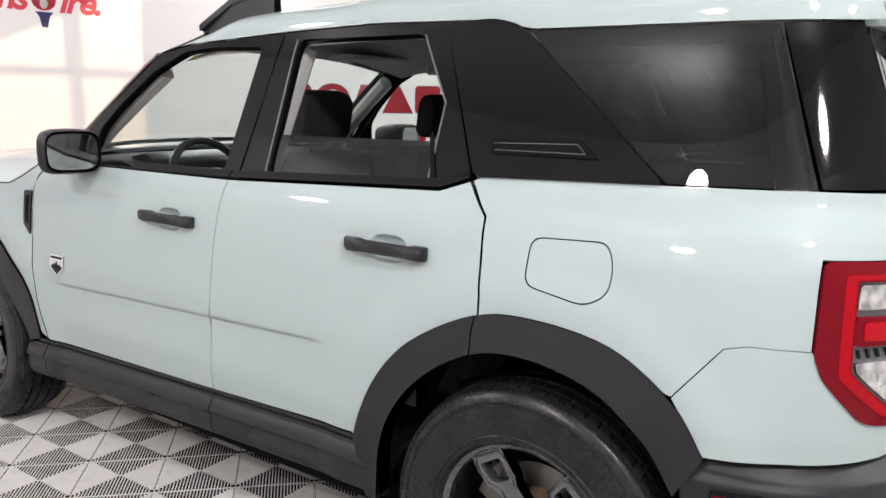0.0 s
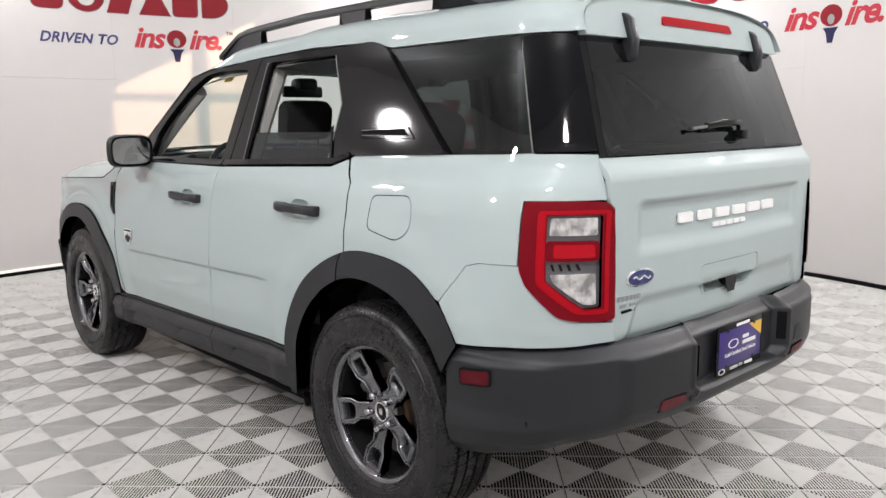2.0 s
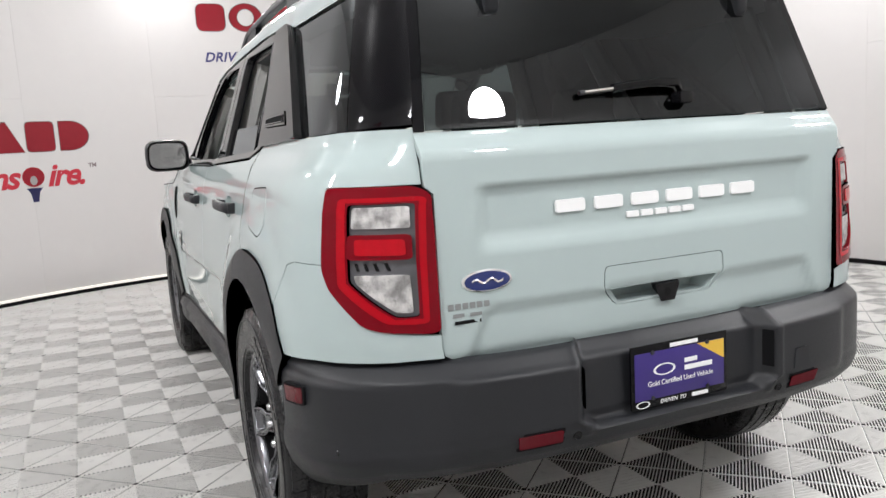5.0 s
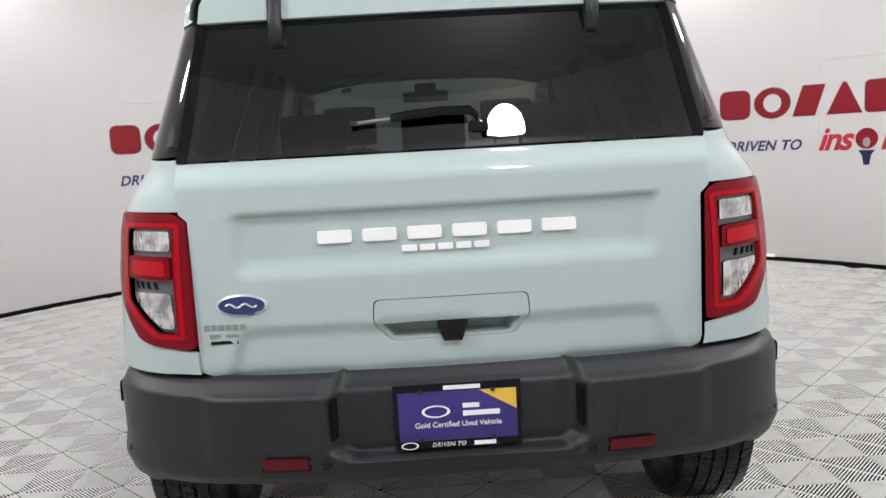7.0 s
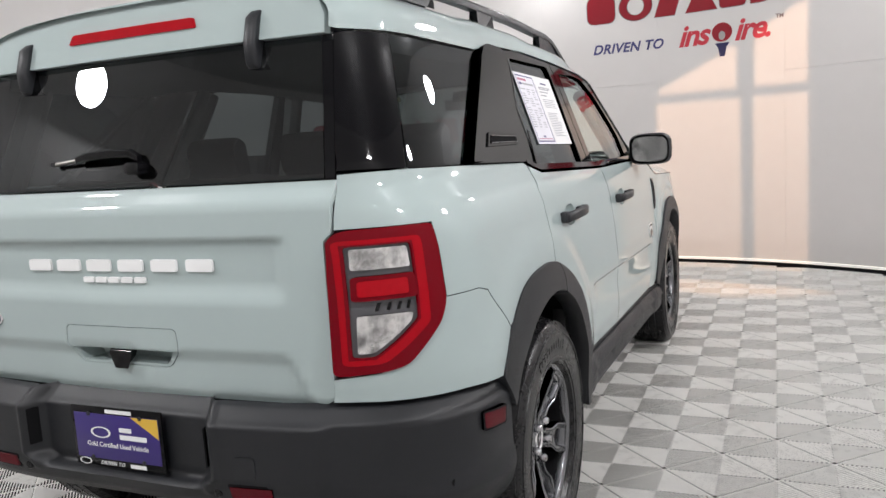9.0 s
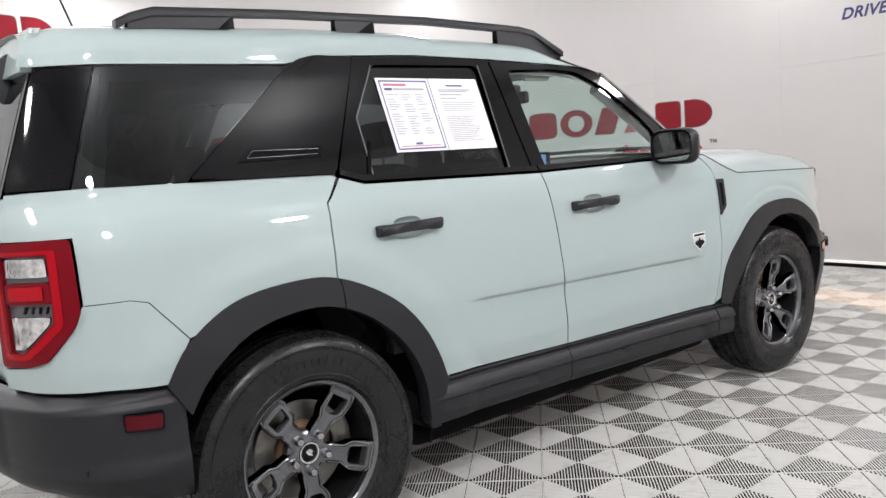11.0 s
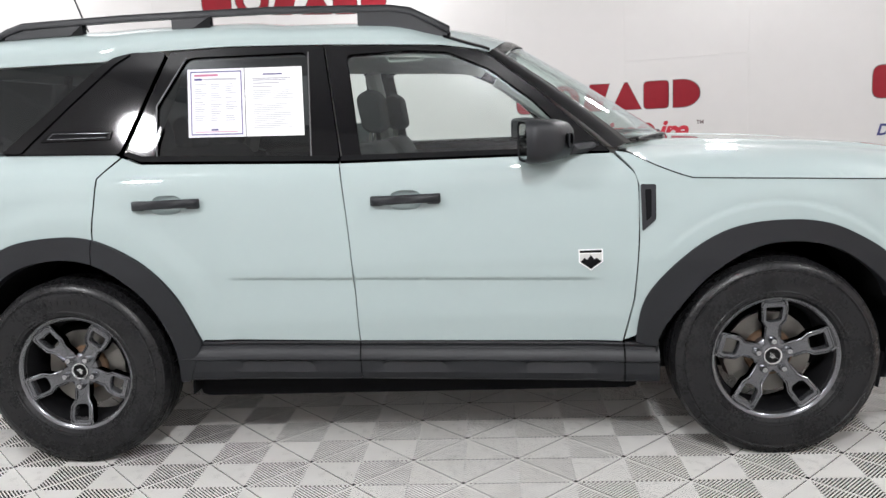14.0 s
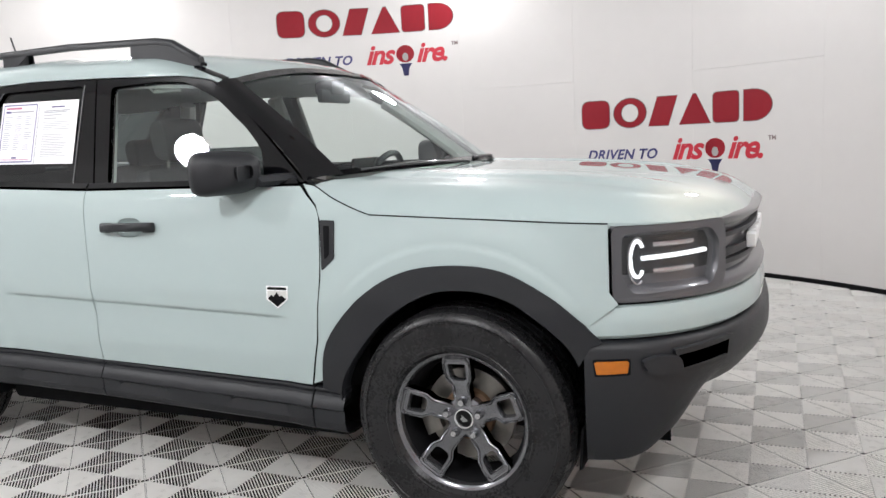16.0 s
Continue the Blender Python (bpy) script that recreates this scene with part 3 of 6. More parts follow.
    # liners behind them
    for cx, a0, a1 in ((0.02, -2, 184), (2.67, -6, 182)):
        rows = []
        for k in range(25):
            a = radians(a0 + (a1 - a0) * k / 24)
            x, z = cx + 0.455 * math.cos(a), 0.375 + 0.455 * math.sin(a)
            rows.append([(x, s * 0.865, z), (x, s * 0.46, z)])
        liner = grid_mesh(rows)
        low, ahead = (0.37, 0.47) if cx < 1 else (0.2, 0.60)
        merge(liner, from_faces([(cx - 0.47, s * 0.46, low), (cx + ahead, s * 0.46, low), (cx + ahead, s * 0.46, 0.9), (cx - 0.47, s * 0.46, 0.9)], [(0, 1, 2, 3)]))
        part("wheel_well", liner, DARK, car)

    # sills
    def sill_mesh(x0, x1):
        rows = []
        n = max(2, int((x1 - x0) / 0.0125))
        for q in range(n + 1):
            x = x0 + (x1 - x0) * q / n
            t = float(np.interp(x, [0.44, 1.125, 2.24], [0.484, 0.467, 0.436]))
            b = float(np.interp(x, [0.44, 1.128, 2.24], [0.330, 0.318, 0.285]))
            y = side_y(x, 0.48)
            # depth of the scoops pressed into the lower half
            k = max(min(1.0, (x - a) / 0.06, (e - x) / 0.06) for a, e in ((0.63, 0.99), (1.18, 1.50), (1.72, 2.05)))
            k = max(0.0, k)
            rows.append([(x, s * yy, zz) for yy, zz in ((y - 0.05, t + 0.004), (y - 0.004, t), (y - 0.002, t - 0.006), (y - 0.010, t - 0.009), (y - 0.010, t - 0.014), (y - 0.001, t - 0.016), (y + 0.001, t - 0.024),
                                                  (y + 0.005, t - 0.027), (y + 0.021, t - 0.060), (y + 0.021, t - 0.066), (y + 0.013, t - 0.072), (y + 0.013 - 0.008 * k, t - 0.076 - 0.036 * (1 - k)), (y + 0.013 + 0.002 * k, t - 0.116), (y + 0.011, t - 0.123), (y + 0.006, b + 0.010), (y - 0.006, b), (y - 0.14, b - 0.01))])
        bm = grid_mesh(rows)
        bmesh.ops.recalc_face_normals(bm, faces=bm.faces[:])
        return bm

    for x0, x1 in ((0.432, 1.1345), (1.1395, 2.121), (2.127, 2.250)):
        part("sill", sill_mesh(x0, x1), BLACK_PLASTIC, car, "black plastic sill with shallow scoops", 30)


def flare_surf(s):
    def surf(x, z, off=0.0):
        cx = 0.02 if x < 1.3 else 2.67
        d = math.hypot(x - cx, z - 0.40)
        return side_point(s, x, min(max(z, 0.42), 1.0), 0.005 + (0.010 + 0.012 * soft(-0.34, -0.1, x) * soft(2.0, 1.0, x)) * soft(0.54, 0.455, d) + off) + Vector((0, 0, z - min(max(z, 0.42), 1.0)))
    return surf


def door_handle(s, cx, cz, door):
    """A black pull handle before a pressed-in finger cup."""
    def surf(x, z, off=0.0):
        return side_point(s, x, z, off)
    handle = part("door_handle", sweep([(surf(cx + dx, cz + dz, o), (0, 0, 1), (0, s, 0)) for dx, dz, o in
                                        ((-0.128, -0.002, 0.012), (-0.122, -0.002, 0.022), (-0.085, 0.0, 0.030), (0, 0.001, 0.036), (0.075, 0.002, 0.034), (0.112, 0.003, 0.028), (0.126, 0.003, 0.014))],
                                       [(-0.016, -0.006), (-0.016, 0.004), (-0.011, 0.010), (0.011, 0.010), (0.016, 0.004), (0.016, -0.006)]), BLACK_PLASTIC, door, "black plastic pull handle", 50)
    for dx in (-0.11, 0.10):
        part("foot", box_at(surf(cx + dx, cz, 0.010), 0.046, 0.026, 0.036, 0.005), BLACK_PLASTIC, handle)
    # finger cup, dished into the door skin
    rim = cup_outline(cx, cz)
    rim.append(rim[0])
    mx, mz = cx - 0.005, cz
    rows = [[surf(mx + (x - mx) * k, mz + (z - mz) * k, -d) for x, z in rim] for k, d in ((1.0, 0.0), (0.97, 0.004), (0.85, 0.012), (0.6, 0.020), (0.3, 0.023), (0.02, 0.024))]
    cup = grid_mesh(rows)
    bmesh.ops.recalc_face_normals(cup, faces=cup.faces[:])
    part("finger_cup", cup, PAINT, handle)
    if s > 0 and cx > 1:
        part("lock", box_at(surf(cx - 0.09, cz, 0.030), 0.02, 0.012, 0.02, 0.004), CHROME, handle)


def box_at(p, sx, sy, sz, bevel=0.0):
    return box(p.x - sx / 2, p.x + sx / 2, p.y - sy / 2, p.y + sy / 2, p.z - sz / 2, p.z + sz / 2, bevel)


def side_mirror(s, door):
    """A black mirror head on a short arm, glass facing back."""
    rows = []
    for x, g in ((1.768, 0.91), (1.785, 0.985), (1.825, 1.0), (1.868, 0.96), (1.900, 0.84), (1.924, 0.60), (1.934, 0.3)):
        ring = []
        for k in range(20):
            a = 2 * math.pi * k / 20
            cy, cz = abs(math.cos(a)) ** 0.5 * math.copysign(1, math.cos(a)), abs(math.sin(a)) ** 0.55 * math.copysign(1, math.sin(a))
            ring.append(Vector((x + g * cy * (0.016 * soft(1.86, 1.77, x) - 0.055 * soft(1.785, 1.90, x)), s * (0.945 + 0.102 * g * cy - 0.015 * (1 - g)), 1.193 + 0.078 * g * cz)))
        ring.append(ring[0])
        rows.append(ring)
    bm = grid_mesh(rows)
    bmesh.ops.remove_doubles(bm, verts=bm.verts[:], dist=0.0005)
    bmesh.ops.recalc_face_normals(bm, faces=bm.faces[:])
    head = part("side_mirror", bm, BLACK_PLASTIC, door, "black door mirror")
    face = []
    for k in range(20):
        a = 2 * math.pi * k / 20
        cy, cz = abs(math.cos(a)) ** 0.5 * math.copysign(1, math.cos(a)), abs(math.sin(a)) ** 0.55 * math.copysign(1, math.sin(a))
        face.append((1.772 + 0.013 * cy, s * (0.945 + 0.084 * cy), 1.193 + 0.062 * cz))
    part("mirror_glass", solid(from_faces(face, [tuple(range(20))]), 0.004), material("mirror_silver", (0.55, 0.57, 0.57), 0.03, 1.0), head, "mirror glass")
    part("cap", box(1.930, 1.935, min(s * 0.90, s * 0.97), max(s * 0.90, s * 0.97), 1.165, 1.215, 0.001), BLACK_PLASTIC, head)
    part("arm", sweep([((1.99, s * 0.79, 1.160), (1, 0, 0), (0, 0, 1)), ((1.97, s * 0.83, 1.158), (1, 0, 0), (0, 0, 1)), ((1.90, s * 0.885, 1.156), (1, 0, 0), (0, 0, 1))],
                      [(-0.05, -0.016), (-0.05, 0.012), (-0.03, 0.02), (0.05, 0.02), (0.07, 0.0), (0.05, -0.016)]), BLACK_PLASTIC, head)


def badge(s, door):
    def surf(x, z, off=0.0):
        return side_point(s, x, z, off)
    cx = 2.006
    plate = panel("shield_badge", [(cx - 0.044, 0.795), (cx + 0.044, 0.795), (cx + 0.044, 0.748), (cx, 0.716), (cx - 0.044, 0.748)], surf, WHITE_PAINT, door, "small shield badge with a mountain shape", 0.03, 0.003, (), 0.0032)
    panel("field", [(cx - 0.039, 0.778), (cx + 0.039, 0.778), (cx + 0.039, 0.750), (cx, 0.722), (cx - 0.039, 0.750)], surf, TRIM_GREY, plate, "", 0.03, 0.001, (), 0.0040)
    panel("mountain", [(cx - 0.038, 0.750), (cx - 0.022, 0.764), (cx - 0.014, 0.757), (cx, 0.774), (cx + 0.012, 0.758), (cx + 0.02, 0.763), (cx + 0.038, 0.750), (cx, 0.723)], surf, GLOSS_BLACK, plate, "", 0.03, 0.001, (), 0.0048)
    panel("bar", [(cx - 0.039, 0.782), (cx + 0.039, 0.782), (cx + 0.039, 0.791), (cx - 0.039, 0.791)], surf, GLOSS_BLACK, plate, "", 0.03, 0.001, (), 0.0048)


for s in (1, -1):
    build_side(s)
# ---------------------------------------------------------------- car: rear
RED_LENS = material("red_lens", (0.165, 0.0012, 0.007), 0.05, 0, 0.0, 0.05, 30, spec=0.22)
REFLEX = material("red_reflector", (0.085, 0.002, 0.007), 0.12, 0, 0.0, 0.1, 60, spec=0.3)
RED_GUIDE = material("red_light_guide", (0.37, 0.002, 0.009), 0.06, 0, 0.0, 0.08, 60, spec=0.22)
RED_BRIGHT = material("red_lens_inner", (0.36, 0.003, 0.010), 0.10, 0, 0.0, 0.12, 60, emit=(1.0, 0.01, 0.02), emit_strength=0.05, spec=0.25)
CLEAR_LENS = material("clear_lamp_lens", (0.50, 0.51, 0.52), 0.13, 0.85, 0.5, 0.10, 60, 0.5, 40)
def facets(mat, scale):
    """Small moulded optics: fine tilted cells over a patchy base colour that imitates broad reflections."""
    nt = mat.node_tree
    b = nt.nodes["Principled BSDF"]
    coord = nt.nodes.new("ShaderNodeTexCoord")
    cells = nt.nodes.new("ShaderNodeTexVoronoi")
    cells.inputs["Scale"].default_value = scale
    broad = nt.nodes.new("ShaderNodeTexNoise")
    broad.inputs["Scale"].default_value, broad.inputs["Detail"].default_value = scale * 0.22, 3
    nt.links.new(coord.outputs["Object"], broad.inputs["Vector"])
    ramp = nt.nodes.new("ShaderNodeMapRange")
    ramp.inputs["From Min"].default_value, ramp.inputs["From Max"].default_value = 0.38, 0.60
    ramp.inputs["To Min"].default_value, ramp.inputs["To Max"].default_value = 0.38, 1.0
    bump = nt.nodes.new("ShaderNodeBump")
    bump.inputs["Strength"].default_value, bump.inputs["Distance"].default_value = 0.85, 0.003
    tall = nt.nodes.new("ShaderNodeMapping")
    tall.inputs["Scale"].default_value = (1.0, 1.0, 0.3)
    nt.links.new(coord.outputs["Object"], tall.inputs["Vector"])
    nt.links.new(tall.outputs[0], cells.inputs["Vector"])
    nt.links.new(broad.outputs["Fac"], ramp.inputs["Value"])
    nt.links.new(ramp.outputs[0], b.inputs["Base Color"])
    nt.links.new(cells.outputs["Distance"], bump.inputs["Height"])
    nt.links.new(bump.outputs[0], b.inputs["Normal"])


facets(CLEAR_LENS, 120.0)
LAMP_GREY = material("lamp_housing", (0.10, 0.10, 0.11), 0.35, 0.2, 0.6)
AMBER = material("amber_lens", (0.46, 0.135, 0.006), 0.15, 0, 0.5, 0.1, 60)
EMBLEM_BLUE = material("emblem_blue", (0.012, 0.025, 0.14), 0.2, 0.2, 1.0)
PLATE_BLUE = material("plate_purple", (0.035, 0.018, 0.17), 0.35, 0, 0.3, 0.04, 20)
PLATE_GOLD = material("plate_gold", (0.72, 0.46, 0.06), 0.4)


def text_mesh(body, size, extrude=0.0, shear=0.0, spacing=1.0, align="CENTER", bold=0.0):
    """A mesh of lettering in the built-in font, in the x-y plane."""
    cu = bpy.data.curves.new("lettering", "FONT")
    cu.body, cu.size, cu.extrude, cu.shear, cu.space_character, cu.align_x = body, size, extrude, shear, spacing, align
    cu.resolution_u, cu.offset = 4, bold
    ob = bpy.data.objects.new("lettering", cu)
    scene.collection.objects.link(ob)
    dg = bpy.context.evaluated_depsgraph_get()
    me = bpy.data.meshes.new_from_object(ob.evaluated_get(dg))
    bpy.data.objects.remove(ob)
    bpy.data.curves.remove(cu)
    return me


def lettering(name, body, size, mat, place, parent, shear=0.0, spacing=1.0, label="", extrude=0.0005, align="CENTER"):
    me = text_mesh(body, size, extrude, shear, spacing, align)
    me.transform(place)
    me.materials.clear()
    me.materials.append(mat)
    ob = new(name, me)
    ob.parent = parent
    if label:
        ob["label"] = label
    return ob


def rear_facing(x, y, z):
    """Local x to the viewer's right behind the car, local y up, local z towards the viewer."""
    return Matrix(((0, 0, -1, x), (-1, 0, 0, y), (0, 1, 0, z), (0, 0, 0, 1)))


def tg(y, z, off=0.0):
    return tailgate_point(y, z, off)


POCKET = rounded([(-0.186, 0.872), (0.186, 0.872), (0.190, 0.815), (0.150, 0.769), (-0.150, 0.769), (-0.190, 0.815)], 0.015)
tailgate = panel("tailgate", [(-0.638, 1.2165), (-0.634, 1.100), (-0.614, 1.082), (-0.614, 0.73), (-0.608, 0.712), (-0.575, 0.694), (0.575, 0.694), (0.608, 0.712), (0.614, 0.73), (0.614, 1.082), (0.634, 1.100), (0.638, 1.2165)],
                 tg, PAINT, car, "", 0.016, 0.02, [POCKET])
# handle panel with its pull pocket
inset = panel("handle_panel", [(y * 0.985, 0.8195 + (z - 0.8195) * 0.972) for y, z in POCKET], tg, PAINT, tailgate, "flush panel with a pull pocket", 0.02, 0.012,
              [rounded([(-0.170, 0.813), (0.170, 0.813), (0.140, 0.777), (-0.140, 0.777)], 0.006)], -0.0015)
pocket = grid_mesh([[tg(y * k, 0.795 + (z - 0.795) * k, -d) for y, z in [(-0.170, 0.813), (0.170, 0.813), (0.140, 0.777), (-0.140, 0.777), (-0.165, 0.808)]] for k, d in ((1.0, 0.0), (0.99, 0.03), (0.95, 0.060), (0.02, 0.062))])
bmesh.ops.recalc_face_normals(pocket, faces=pocket.faces[:])
part("pull_pocket", pocket, PAINT, inset)
part("camera_housing", sweep([(tg(0.0, 0.814, -0.03), (0, 1, 0), (0, 0, 1)), (tg(0.0, 0.810, 0.006), (0, 1, 0), (0, 0, 1)), (tg(0.0, 0.804, 0.012), (0, 1, 0), (0, 0, 1))],
                             [(-0.036, 0.002), (0.036, 0.002), (0.022, -0.034), (-0.022, -0.034)]), SATIN_BLACK, inset, "reversing camera housing")
lens = lathe([(0.001, 0.0), (0.010, 0.0), (0.013, 0.004), (0.013, 0.012)], 20, "x")
for v in lens.verts:
    v.co += tg(0.0, 0.786, 0.014)
part("camera_lens", lens, GLOSS_BLACK, inset)

# name in plain blocks
def name_block(w, h):
    poly = rounded([(-w / 2, -h / 2), (w / 2, -h / 2), (w / 2, h / 2), (-w / 2, h / 2)], h * 0.22, 2)
    bm = bmesh.new()
    lo = [bm.verts.new((-0.0, y, z)) for y, z in poly]
    hi = [bm.verts.new((-0.006, y * 0.96, z * 0.94)) for y, z in poly]
    bm.faces.new(hi)
    for i in range(len(poly)):
        j = (i + 1) % len(poly)
        bm.faces.new((lo[i], lo[j], hi[j], hi[i]))
    bmesh.ops.recalc_face_normals(bm, faces=bm.faces[:])
    return bm


for i in range(6):
    y = 0.268 - i * 0.1072
    ob = part("name_block", name_block(0.084, 0.031), WHITE_PAINT, tailgate, "white raised block of the model name", 30)
    ob.location = tg(y, 1.0275, 0.001)
for i in range(5):
    y = 0.113 - 0.021 - i * 0.0432
    ob = part("name_block", name_block(0.037, 0.015), WHITE_PAINT, tailgate, "white raised block of the model name", 30)
    ob.location = tg(y, 0.991, 0.001)


def oval(y, z, a, b, off, thick, mat, name, parent, label=""):
    bm = lathe([(0.001, -thick), (0.86, -thick), (1.0, -thick * 0.4), (1.0, 0.0)], 40, "x")
    for v in bm.verts:
        p = tg(y + v.co.y * a, z + v.co.z * b, off)
        v.co = Vector((p.x + v.co.x, p.y, p.z))
    return part(name, bm, mat, parent, label)


emblem = oval(0.500, 0.876, 0.0625, 0.0265, 0.0, 0.006, CHROME, "emblem", tailgate, "blue oval emblem with a bright rim")
oval(0.500, 0.876, 0.056, 0.0225, 0.0055, 0.001, EMBLEM_BLUE, "emblem_field", emblem)
part("emblem_bar", tube([tg(0.500 + 0.038 - 0.076 * k / 12, 0.876 + 0.005 * math.sin(k * 1.05), 0.0068) for k in range(13)], 0.0028, 6), CHROME, emblem)
MARK_GREY = material("grey_mark", (0.22, 0.23, 0.23), 0.5)
# dealer mark in plain bars
for i in range(6):
    part("mark_bar", box_at(tg(0.590 - i * 0.0175, 0.823, 0.0008), 0.001, 0.014, 0.014), MARK_GREY, tailgate, "grey bar of a dealer mark")
part("mark_bar", box_at(tg(0.572, 0.802, 0.0008), 0.001, 0.028, 0.009), MARK_GREY, tailgate)
part("mark_bar", box_at(tg(0.530, 0.802, 0.0008), 0.001, 0.030, 0.008), MARK_GREY, tailgate)
part("mark_bar", box_at(tg(0.550, 0.786, 0.0008), 0.001, 0.066, 0.008), GLOSS_BLACK, tailgate)

# rear window, upper lip, lamp, hinges, wiper
panel("rear_window", [(-0.610, 1.221), (0.610, 1.221), (0.560, 1.552), (-0.560, 1.552)], tg, GLASS_DARK, tailgate, "dark privacy rear window", 0.05, 0.006, (), 0.004)
for sy in (1, -1):
    panel("window_border", [(sy * 0.612, 1.2195), (sy * 0.637, 1.2195), (sy * 0.588, 1.553), (sy * 0.561, 1.553)], tg, GLOSS_BLACK, tailgate, "", 0.04, 0.01, (), 0.003)


def lip_point(y, z, off=0.0):
    x = tailgate_x(y, 1.54) + 0.30 * (z - 1.555) + 1.9 * max(0.0, z - 1.63) ** 1.5 - 0.02
    return Vector((x - off, y, z))


lip = panel("upper_lip", [(-0.580, 1.556), (0.580, 1.556), (0.576, 1.60), (0.545, 1.66), (0.47, 1.693), (0.25, 1.708), (0, 1.713), (-0.25, 1.708), (-0.47, 1.693), (-0.545, 1.66), (-0.576, 1.60)], lip_point, PAINT, tailgate, "", 0.025, 0.03)
panel("brake_lamp", rounded([(-0.217, 1.606), (0.217, 1.606), (0.205, 1.633), (-0.205, 1.633)], 0.008), lip_point, RED_GUIDE, tailgate, "red high brake lamp", 0.03, 0.012, (), 0.006)
for sy in (1, -1):
    base = Vector((-0.605, sy * 0.388, 1.55))
    bm = sweep([(base + Vector(d), (0, 1, 0), (1, 0, 0)) for d in ((-0.012, 0, -0.062), (-0.026, 0, -0.05), (-0.030, 0, 0.0), (-0.012, 0, 0.06), (0.012, 0, 0.078))],
               [(-0.016, 0.045), (-0.017, 0.010), (-0.016, 0.003), (-0.011, -0.002), (0.011, -0.002), (0.016, 0.003), (0.017, 0.010), (0.016, 0.045)])
    part("hinge", bm, BLACK_PLASTIC, tailgate, "black tailgate hinge cover", 50)
pivot = tg(-0.088, 1.262, 0.02)
wiper = part("rear_wiper", sweep([(tg(y, z, o), (0, 0, 1), (-1, 0, 0)) for y, z, o in ((-0.09, 1.285, 0.018), (-0.07, 1.296, 0.034), (0.0, 1.297, 0.036), (0.08, 1.293, 0.030), (0.118, 1.290, 0.022))],
                                 [(-0.010, -0.009), (-0.011, 0.002), (-0.005, 0.007), (0.006, 0.007), (0.010, 0.001), (0.010, -0.009)]), SATIN_BLACK, tailgate, "black rear wiper arm")
part("wiper_stub", tube([tg(0.115, 1.289, 0.022), tg(0.20, 1.284, 0.018)], 0.005), STEEL, wiper)
part("wiper_clip", box_at(tg(0.205, 1.284, 0.018), 0.012, 0.016, 0.012, 0.002), BLACK_PLASTIC, wiper)
part("wiper_base", box_at(pivot, 0.042, 0.046, 0.030, 0.008), SATIN_BLACK, wiper)


# tail lamps lie on the body corners
def tail_lamp(s):
    def surf(x, z, off=0.0):
        return side_point(s, x, z, off)
    outer = [(-0.580, 1.1025), (-0.64, 1.1035), (corner_x(1.10) + 0.004, 1.1025), *[(corner_x(z, 0.6185), z) for z in (1.083, 1.0, 0.9, 0.80, 0.771)], (-0.690, 0.779), (-0.664, 0.790), (-0.598, 0.878), (-0.582, 0.92)]
    inner = [(-0.634, 1.066), (-0.720, 1.066), (-0.725, 0.812), (-0.704, 0.812), (-0.640, 0.893)]
    lamp = panel("tail_lamp", rounded(outer, 0.012, 3), surf, RED_LENS, car, "red tail lamp with clear and red chambers", 0.014, 0.03, [rounded(inner, 0.006, 2)], 0.006)
    panel("housing", inner, surf, LAMP_GREY, lamp, "", 0.02, 0.004, (), -0.006)
    panel("reverse_lens", rounded([(-0.641, 1.060), (-0.715, 1.060), (-0.717, 1.012), (-0.641, 1.013)], 0.005), surf, CLEAR_LENS, lamp, "clear ribbed lens", 0.012, 0.008, (), 0.000)
    panel("brake_lens", rounded([(-0.637, 1.000), (-0.718, 0.998), (-0.720, 0.942), (-0.638, 0.944)], 0.008), surf, RED_LENS, lamp, "", 0.012, 0.012, (), 0.006)
    panel("brake_core", rounded([(-0.650, 0.990), (-0.712, 0.988), (-0.714, 0.952), (-0.651, 0.954)], 0.006), surf, RED_BRIGHT, lamp, "", 0.012, 0.004, (), 0.0085)
    for k in range(4):
        x = -0.648 - 0.014 * k
        panel("rib", [(x, 0.935), (x - 0.004, 0.935), (x - 0.008, 0.918), (x - 0.004, 0.918)], surf, SATIN_BLACK, lamp, "", 0.02, 0.004, (), -0.002)
    panel("turn_lens", rounded([(-0.647, 0.909), (-0.717, 0.908), (-0.720, 0.821), (-0.704, 0.822), (-0.651, 0.890)], 0.005), surf, CLEAR_LENS, lamp, "clear faceted lens", 0.012, 0.008, (), 0.000)
    # brighter light guide along the inner half of the red rim
    guide = [(-0.614, 1.080), (-0.729, 1.080), (-0.733, 0.795), (-0.694, 0.797), (-0.620, 0.884)]
    panel("light_bar", rounded(guide, 0.010, 3), surf, RED_GUIDE, lamp, "", 0.014, 0.003, [[(-0.631, 1.070), (-0.723, 1.070), (-0.728, 0.808), (-0.703, 0.808), (-0.637, 0.892)]], 0.0072)


tail_lamp(1)
tail_lamp(-1)


# rear bumper: a wrap-round skin with a number plate bay
def rear_plan(a, grow=0.0):
    n = 3.4
    x = -0.25 - (0.55 + grow) * max(0.0, math.sin(a)) ** (2 / n)
    y = (0.893 + grow) * math.copysign(max(0.0, abs(math.cos(a))) ** (2 / n), math.cos(a))
    return x, y


